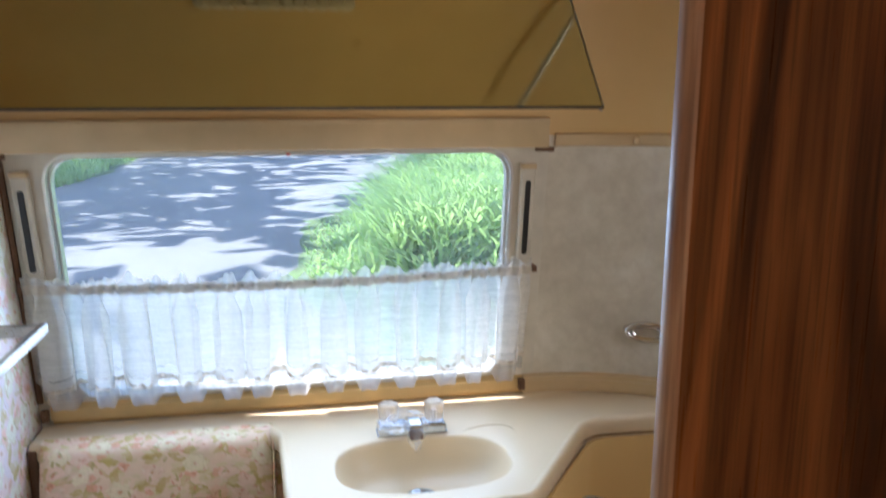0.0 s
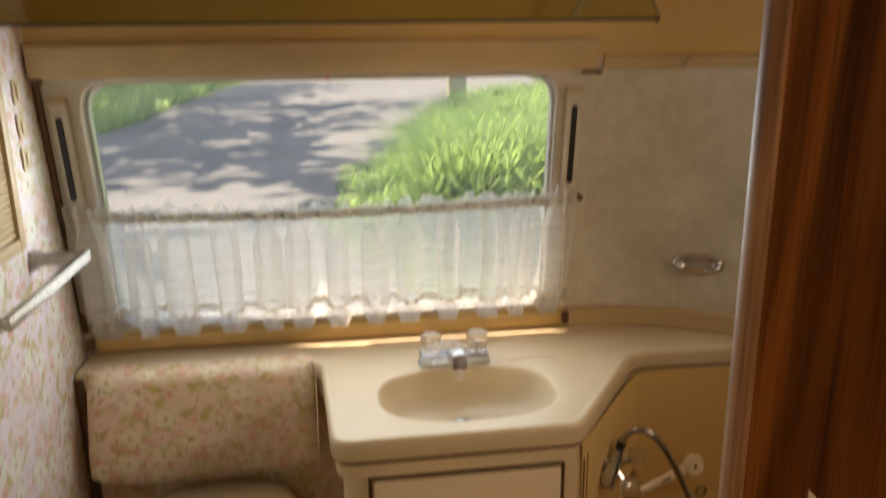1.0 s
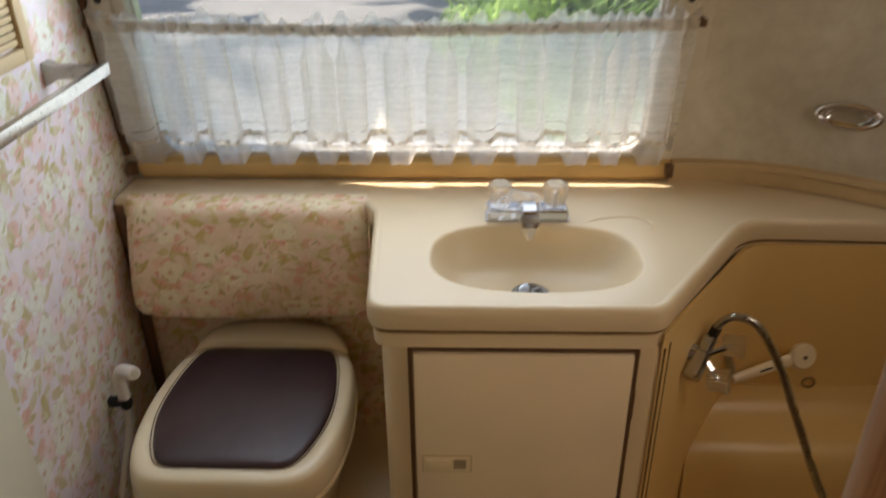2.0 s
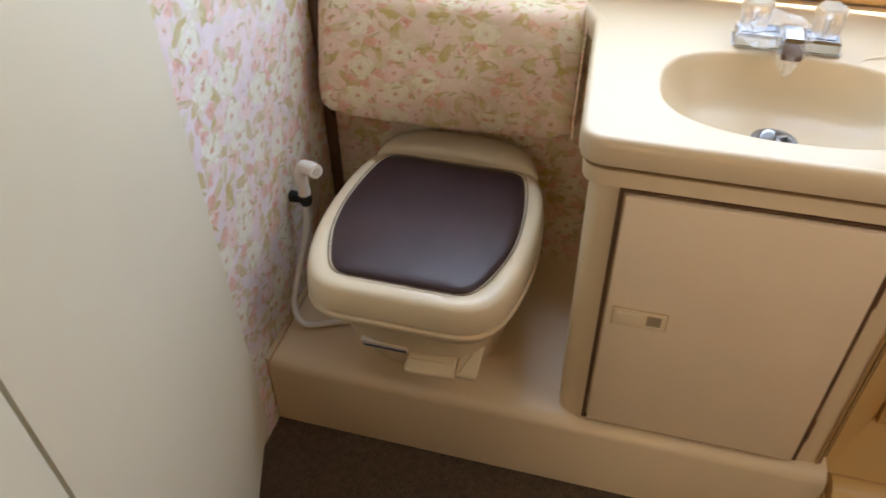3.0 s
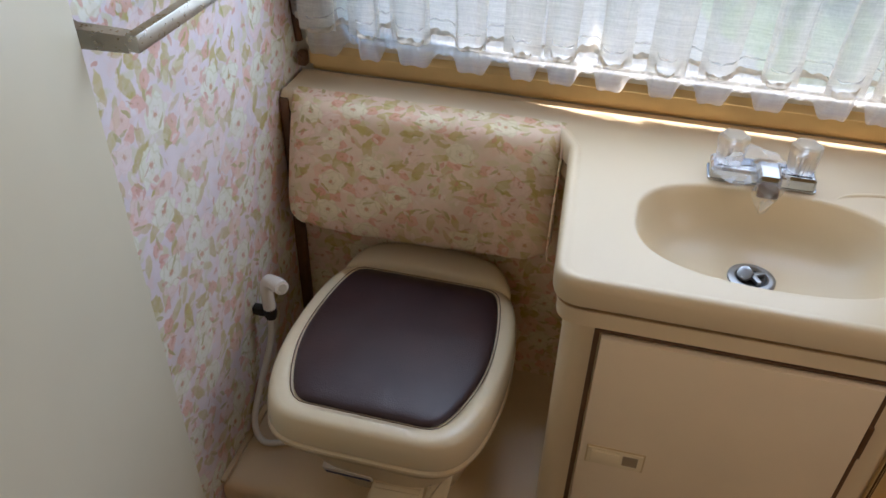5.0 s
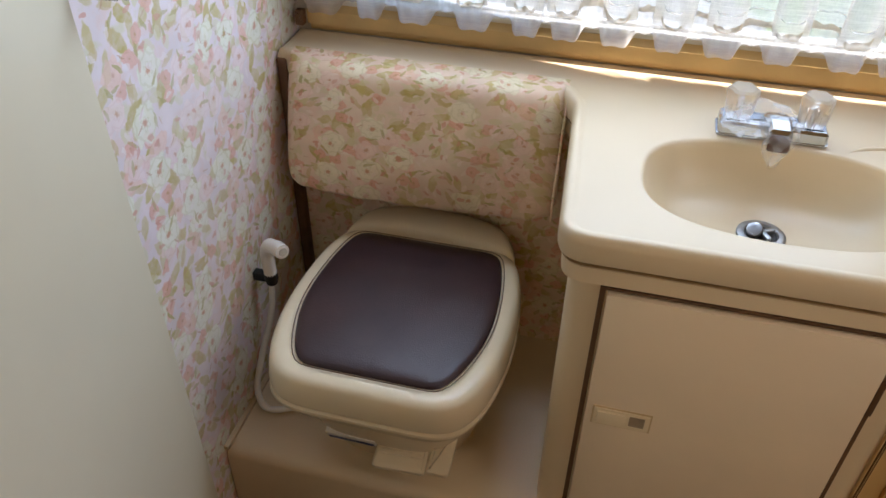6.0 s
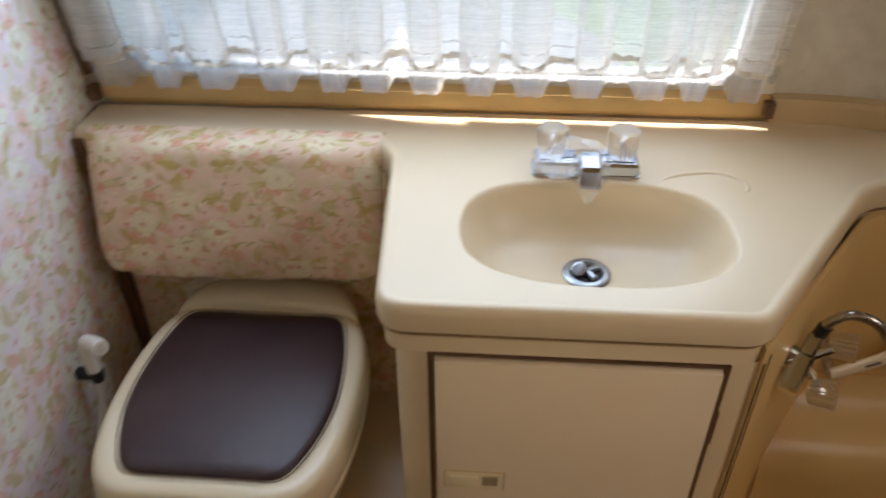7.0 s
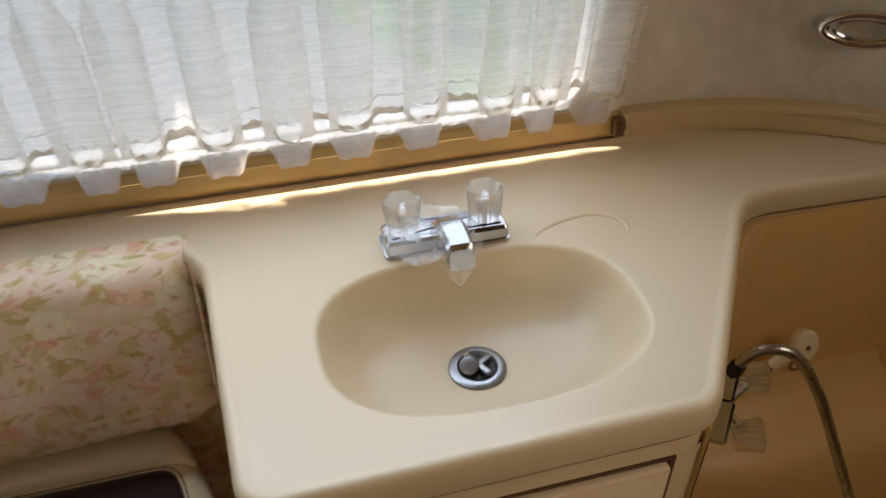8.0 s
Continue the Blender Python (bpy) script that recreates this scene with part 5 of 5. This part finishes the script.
val_ = thing("shower_valve", "chrome shower valve with clear knobs, hose", "shower valve", (0.86, 1.58, 0.60))
vn = Vector((0.82, -0.57, 0.0))
v0, v1 = Vector((0.829, 1.548, 0.618)), Vector((0.868, 1.598, 0.660))
vb = v0.lerp(v1, 0.5)
axis_v = (v1 - v0).normalized()
side_v = axis_v.cross(vn).normalized()
bm = bm_new()
loops = []
for t_, w, d in ((-0.10, 0.010, 0.010), (-0.08, 0.0135, 0.013), (0.55, 0.0135, 0.013), (0.60, 0.010, 0.010), (1.0, 0.010, 0.010), (1.04, 0.007, 0.007)):
    c = v0.lerp(v1, t_)
    loops.append([c + side_v * (w * u) + vn * (d * v) for u, v in ((-1, -0.7), (-0.7, -1), (0.7, -1), (1, -0.7), (1, 0.7), (0.7, 1), (-0.7, 1), (-1, 0.7))])
rings(bm, loops)
part("body", bm, TAP, val_, "square chrome valve body", 30)
part("backplate", tube(bm_new(), [vb - vn * 0.030, vb - vn * 0.004], [0.022, 0.012], 16), CHROME, val_)
for c in (Vector((0.912, 1.606, 0.638)), Vector((0.874, 1.546, 0.607))):
    m = Matrix.Translation(c) @ Vector((0.85, -0.35, 0.15)).to_track_quat("Z", "Y").to_matrix().to_4x4()
    n = 36
    bm = bm_new()
    rings(bm, [[m @ Vector(((r + 0.0012 * math.cos(18 * a)) * math.cos(a), (r + 0.0012 * math.cos(18 * a)) * math.sin(a), z)) for a in (2 * math.pi * i / n for i in range(n))] for r, z in ((0.012, -0.018), (0.018, -0.014), (0.019, 0.010), (0.021, 0.015), (0.018, 0.019), (0.008, 0.018))])
    knob = part("knob", bm, CRYSTAL, val_, "clear fluted acrylic knob", 25)
    back = vb.lerp(c, 0.15)
    part("stem", tube(bm_new(), [back, c], 0.006, 8), CHROME, knob)
hose_pts = [v1, Vector((0.878, 1.594, 0.694)), Vector((0.900, 1.586, 0.712)), Vector((0.935, 1.574, 0.700)), Vector((0.978, 1.558, 0.632)), Vector((1.020, 1.530, 0.530)), Vector((1.075, 1.50, 0.40)), Vector((1.15, 1.49, 0.27)), Vector((1.24, 1.52, 0.185))]
line = spline(hose_pts, 30)
part("hose", tube(bm_new(), line, [0.0068 + 0.0006 * (k % 2) for k in range(len(line))], 12), STEEL, val_, "ribbed metal hose", 60)
part("hose_nut", tube(bm_new(), [line[0], line[20]], 0.0095, 8), BLACK, val_, "dark hose nut")
wand = thing("shower_wand", "cream hand shower hanging on the wall", "hand shower", (1.06, 1.74, 0.55))
h0, h1 = Vector((0.960, 1.690, 0.498)), Vector((1.082, 1.718, 0.528))
bm = bm_new()
ax = (h1 - h0).normalized()
sd = ax.cross(Vector((0.2, -0.9, 0.3))).normalized()
nn = sd.cross(ax)
loops = []
for k in range(9):
    t = k / 8
    w, d = 0.010 + 0.004 * t, 0.007
    c = h0.lerp(h1, t)
    loops.append([c + sd * (w * math.cos(a)) + nn * (d * math.sin(a)) for a in (2 * math.pi * i / 12 for i in range(12))])
rings(bm, loops)
part("grip", bm, PLASTIC, wand, "flat cream grip")
m = Matrix.Translation(h1 + ax * 0.018) @ (nn if nn.y < 0 else -nn).to_track_quat("Z", "Y").to_matrix().to_4x4()
part("head", lathe(bm_new(), [(0.020, -0.012), (0.026, -0.006), (0.027, 0.004), (0.023, 0.009), (0.006, 0.010)], 28, m), PLASTIC, wand, "round cream shower head")
part("head_screw", lathe(bm_new(), [(0.004, 0.009), (0.004, 0.0125), (0.002, 0.013)], 10, m), BROWN, wand, "small dark screw")
part("grip_slot", tube(bm_new(), [h0.lerp(h1, 0.42) - (nn if nn.y > 0 else -nn) * 0.0065, h0.lerp(h1, 0.62) - (nn if nn.y > 0 else -nn) * 0.0065], 0.0022, 6), BLACK, wand, "dark slot in the grip")
part("wall_holder", tube(bm_new(), [h0 + Vector((0.01, 0.075, 0.01)), h0], 0.008, 10), STEEL, wand, "steel wall holder")

ring = thing("towel_ring", "chrome oval holder on the vinyl wall", "towel ring", (1.13, 1.85, 0.97))
rc = arc_point(1.156, 0.978, 0.020)
tang = (arc_point(1.20, 0.985) - arc_point(1.112, 0.985)).normalized()
up = Vector((0, 0, 1))
pts = [rc + tang * (0.052 * math.cos(a)) + up * (0.020 * math.sin(a)) for a in (2 * math.pi * i / 36 for i in range(37))]
part("loop", tube(bm_new(), pts, 0.0065, 10), CHROME, ring, "chrome oval loop")
pts = [p + (p - rc) * -0.30 for p in pts]
part("inner_loop", tube(bm_new(), pts, 0.0030, 8), CHROME, ring, "thin inner chrome loop")
n_in = Vector((0, 0, 1)).cross(tang)
n_in = n_in if n_in.y < 0 else -n_in
for s in (-1, 1):
    c = arc_point(1.156, 0.978, 0.0) + tang * (0.050 * s)
    part("mount", tube(bm_new(), [c + n_in * 0.0005, c + n_in * 0.006, c + n_in * 0.022], [0.013, 0.012, 0.007], 12), CHROME, ring)

eye = thing("wall_ring", "small tan plastic ring on the shower wall", "ring", (1.146, 1.764, 0.384))
turn_r = Matrix.Translation((1.146, 1.7615, 0.436)) @ Matrix.Rotation(radians(80), 4, "X")
pts = [turn_r @ Vector((0.0125 * math.cos(a), 0.0105 * math.sin(a), 0)) for a in (2 * math.pi * i / 24 for i in range(25))]
part("loop", tube(bm_new(), pts, 0.0026, 8), SEAM, eye)

screw = thing("coat_knob", "small glossy cream coat knob on the rail", "coat knob", tuple(arc_point(1.075, 1.44, 0.012)))
m = Matrix.Translation(arc_point(1.075, 1.44, 0.009)) @ Vector((0.3, -1, 0)).to_track_quat("Z", "Y").to_matrix().to_4x4()
part("cap", lathe(bm_new(), [(0.011, 0.0), (0.010, 0.004), (0.006, 0.007), (0.002, 0.008)], 16, m), TRIM, screw)

# cloth scrap behind the partition's edge, and a card on its wood
bm = bm_new()
rings(bm, [[Vector((x, y, z)) for x, z in ((0.590, 1.694), (0.593, 1.676), (0.597, 1.660), (0.602, 1.640), (0.645, 1.644), (0.645, 1.697))] for y in (0.7215, 0.7245)])
bmesh.ops.bevel(bm, geom=bm.edges[:], offset=0.001, segments=2, affect="EDGES", profile=0.5)
solo("hanging_cloth", bm, TRIM, "cream cloth scrap hanging behind the wooden partition", "cloth")
bm = bm_new()
rings(bm, [[Vector((x, y, z)) for x, z in ((0.664, 1.158), (0.668, 1.092), (0.722, 1.098))] for y in (0.6985, 0.6999)])
solo("small_card", bm, PLASTIC_W, "small white card stuck to the wooden partition", "card")

# ---------------------------------------------------------------- outdoors
def along_table(table, y):
    for (y0, x0), (y1, x1) in zip(table, table[1:]):
        if y <= y1:
            k = max(0.0, (y - y0) / (y1 - y0))
            return x0 + (x1 - x0) * k
    return table[-1][1]


def edge_x(y):
    """Where the driveway ends and the tall verge begins."""
    return along_table(((-4, 1.7), (3.4, 1.6), (4.7, 0.46), (6.0, 0.60), (7.6, 1.02), (9.5, 1.50), (10.4, 2.15), (13.3, 3.8), (20, 8.5), (40, 22)), y)


def lawn_x(y):
    """Where the driveway ends and the far lawn begins."""
    return along_table(((-4, -9), (6.5, -8), (7.8, -4.6), (9.0, -2.6), (10.2, -2.3), (13.0, -2.3), (18, -2.1), (21, -1.7), (40, 3)), y)


def rise(y):
    """The drive climbs behind the trailer, then runs on nearly level."""
    k = min(1.0, max(0.0, (y - 2.1) / 2.9))
    return -0.60 + 1.04 * k * k * (3 - 2 * k) + 0.004 * max(0.0, min(y, 60) - 5)


def ground_z(x, y):
    bank = 0.10 * (1 + math.tanh((x - edge_x(y) - 0.5) * 1.4)) + 0.04 * (1 + math.tanh((lawn_x(y) - x - 0.5) * 1.4))
    return rise(y) - 0.03 + bank + 0.03 * noise.noise(Vector((x * 0.8, y * 0.8, 0)))


def sheet_ground(xs, ys, zf):
    bm = bm_new()
    rings(bm, [[Vector((x, y, zf(x, y))) for x in xs] for y in ys], False, False, closed=False)
    return bm


def spread(a, b, n, p=1.0):
    return [a + (b - a) * (k / n) ** p for k in range(n + 1)]


xs = [-400, -150, -60, -25] + spread(-14, 14, 56) + [25, 60, 150, 400]
ys = [-60, -20, -6] + spread(0, 26, 65) + [40, 80, 160, 400]
solo("ground", sheet_ground(xs, ys, ground_z), SOIL, "grassy ground around the driveway", "ground", kind="structure")


def road_z(x, y):
    return rise(y) + 0.012 * noise.noise(Vector((x * 0.6, y * 0.6, 3)))


bm = bm_new()
loops = []
for y in spread(-4, 34, 100):
    x1 = edge_x(y) + 0.12 * noise.noise(Vector((0, y * 2, 0)))
    x0 = lawn_x(y) + 0.2 * noise.noise(Vector((5, y * 1.3, 0)))
    loops.append([Vector((x0 + (x1 - x0) * k / 24, y, road_z(x0 + (x1 - x0) * k / 24, y) - (0.02 if k in (0, 24) else 0))) for k in range(25)])
rings(bm, loops, False, False, closed=False)
solo("road", bm, ASPHALT, "grey asphalt driveway in dappled tree shade", "driveway", kind="structure")


def blades(count, place, h0, h1, seed, droop=0.5):
    """Arched grass blades, three segments each."""
    rnd = random.Random(seed)
    verts, faces = [], []
    for _ in range(count):
        x, y = place(rnd)
        z = ground_z(x, y) - 0.02
        h, a = rnd.uniform(h0, h1), rnd.uniform(0, 2 * math.pi)
        lean, w = rnd.uniform(0.15, droop) * h, 0.006 + 0.006 * rnd.random()
        dx, dy = math.cos(a), math.sin(a)
        px, py = -dy * w, dx * w
        i = len(verts)
        for t, ww in ((0, 1), (0.4, 0.9), (0.75, 0.6)):
            o, zz = lean * t * t * 1.5, z + h * (t - 0.25 * t * t * t)
            verts += [(x + dx * o - px * ww, y + dy * o - py * ww, zz), (x + dx * o + px * ww, y + dy * o + py * ww, zz)]
        verts.append((x + dx * lean * 1.5, y + dy * lean * 1.5, z + h * 0.72))
        faces += [(i, i + 1, i + 3, i + 2), (i + 2, i + 3, i + 5, i + 4), (i + 4, i + 5, i + 6)]
    return verts, faces


def stuff(name, data, mat, label, category):
    me = bpy.data.meshes.new(name)
    me.from_pydata(*[data[0], [], data[1]])
    me.materials.append(mat)
    return tagged(new(name, me), label, category, kind="stuff")


TUFTS = random.Random(3)
CLUMPS = []
for _ in range(150):
    cy = 4.6 + 4.6 * TUFTS.random() ** 1.4
    CLUMPS.append((edge_x(cy) + 0.34 + abs(TUFTS.gauss(0, 0.9)), cy))


def verge_place(r):
    if r.random() < 0.72:
        cx, cy = r.choice(CLUMPS)
        return cx + r.gauss(0, 0.11), cy + r.gauss(0, 0.11)
    y = 4.4 + 5.2 * r.random() ** 1.3
    return edge_x(y) + 0.30 + abs(r.gauss(0, 1.2)), y


def low_place(r):
    y = 4.2 + 7 * r.random()
    return edge_x(y) + r.gauss(0.24, 0.16), y


def far_place(r):
    y = r.uniform(7.0, 24)
    return lawn_x(y) - abs(r.gauss(0, 2.0)), y


stuff("tall_grass", blades(17000, verge_place, 0.25, 0.62, 5, 0.95), GRASS, "tall bright green grass on the verge", "grass")
stuff("low_weeds", blades(9000, low_place, 0.05, 0.16, 8, 1.0), GRASS, "low green weeds along the driveway", "weeds")
stuff("lawn_grass", blades(24000, far_place, 0.10, 0.30, 6), GRASS, "sunlit green grass beyond the driveway", "grass")

pz = ground_z(1.95, 10.7)
post = thing("fence_post", "weathered wooden fence post beside the driveway", "post", (1.95, 10.7, pz))
part("shaft", box(1.82, 2.06, 10.6, 10.84, pz - 0.05, pz + 1.3, 0.01), POST, post)
part("fallen_rail", tube(bm_new(), [(2.06, 10.7, pz + 0.95), (3.3, 10.4, pz + 0.38)], 0.06, 8), POST, post, "slanting pale rail")


def tree(x, y, h, spread_r, count, seed):
    """A tapered trunk with limbs and a ragged crown of small leaves."""
    rnd = random.Random(seed)
    base = Vector((x, y, ground_z(x, y)))
    t = thing("tree", "tall broadleaf tree shading the driveway", "tree", tuple(base), "trees round the driveway")
    part("trunk", tube(bm_new(), spline([base - Vector((0, 0, 0.1)), base + Vector((0.1, 0, h * 0.3)), base + Vector((0.0, 0.15, h * 0.6)), base + Vector((0.1, 0, h * 0.9))], 4), [0.22 - 0.015 * k for k in range(13)], 10), BARK, t)
    tips = []
    for k in range(11):
        a = 2 * math.pi * k / 11 + rnd.uniform(-0.3, 0.3)
        z0 = h * rnd.uniform(0.42, 0.8)
        p0 = base + Vector((0.05, 0.05, z0))
        r = spread_r * rnd.uniform(0.6, 1.0)
        p1 = p0 + Vector((math.cos(a) * r * 0.5, math.sin(a) * r * 0.5, r * 0.25))
        p2 = p0 + Vector((math.cos(a) * r, math.sin(a) * r, r * 0.35))
        part("limb", tube(bm_new(), spline([p0, p1, p2], 3), [0.07 - 0.008 * i for i in range(7)], 7), BARK, t)
        tips += [p1, p2, p1.lerp(p2, 0.5)]
    verts, faces = [], []
    for _ in range(count):
        c = rnd.choice(tips)
        p = c + Vector((rnd.gauss(0, 0.55), rnd.gauss(0, 0.55), rnd.gauss(0, 0.4)))
        u = Vector((rnd.gauss(0, 1), rnd.gauss(0, 1), rnd.gauss(0, 0.5))).normalized()
        v = u.orthogonal().normalized()
        s = rnd.uniform(0.18, 0.42)
        i = len(verts)
        verts += [tuple(p - u * s), tuple(p + v * s * 0.5), tuple(p + u * s), tuple(p - v * s * 0.5)]
        faces.append((i, i + 1, i + 2, i + 3))
    me = bpy.data.meshes.new("crown")
    me.from_pydata(verts, [], faces)
    me.materials.append(LEAVES)
    me.transform(Matrix.Translation(-base))
    crown = new("crown", me)
    crown.parent = t
    return t


tree(-6.6, 8.8, 8.0, 4.2, 950, 11)
tree(-7.4, 13.2, 8.5, 4.6, 1200, 12)
tree(-8.6, 19.0, 9.0, 4.6, 1100, 13)
tree(-10.4, 25.0, 9.0, 4.6, 1100, 14)
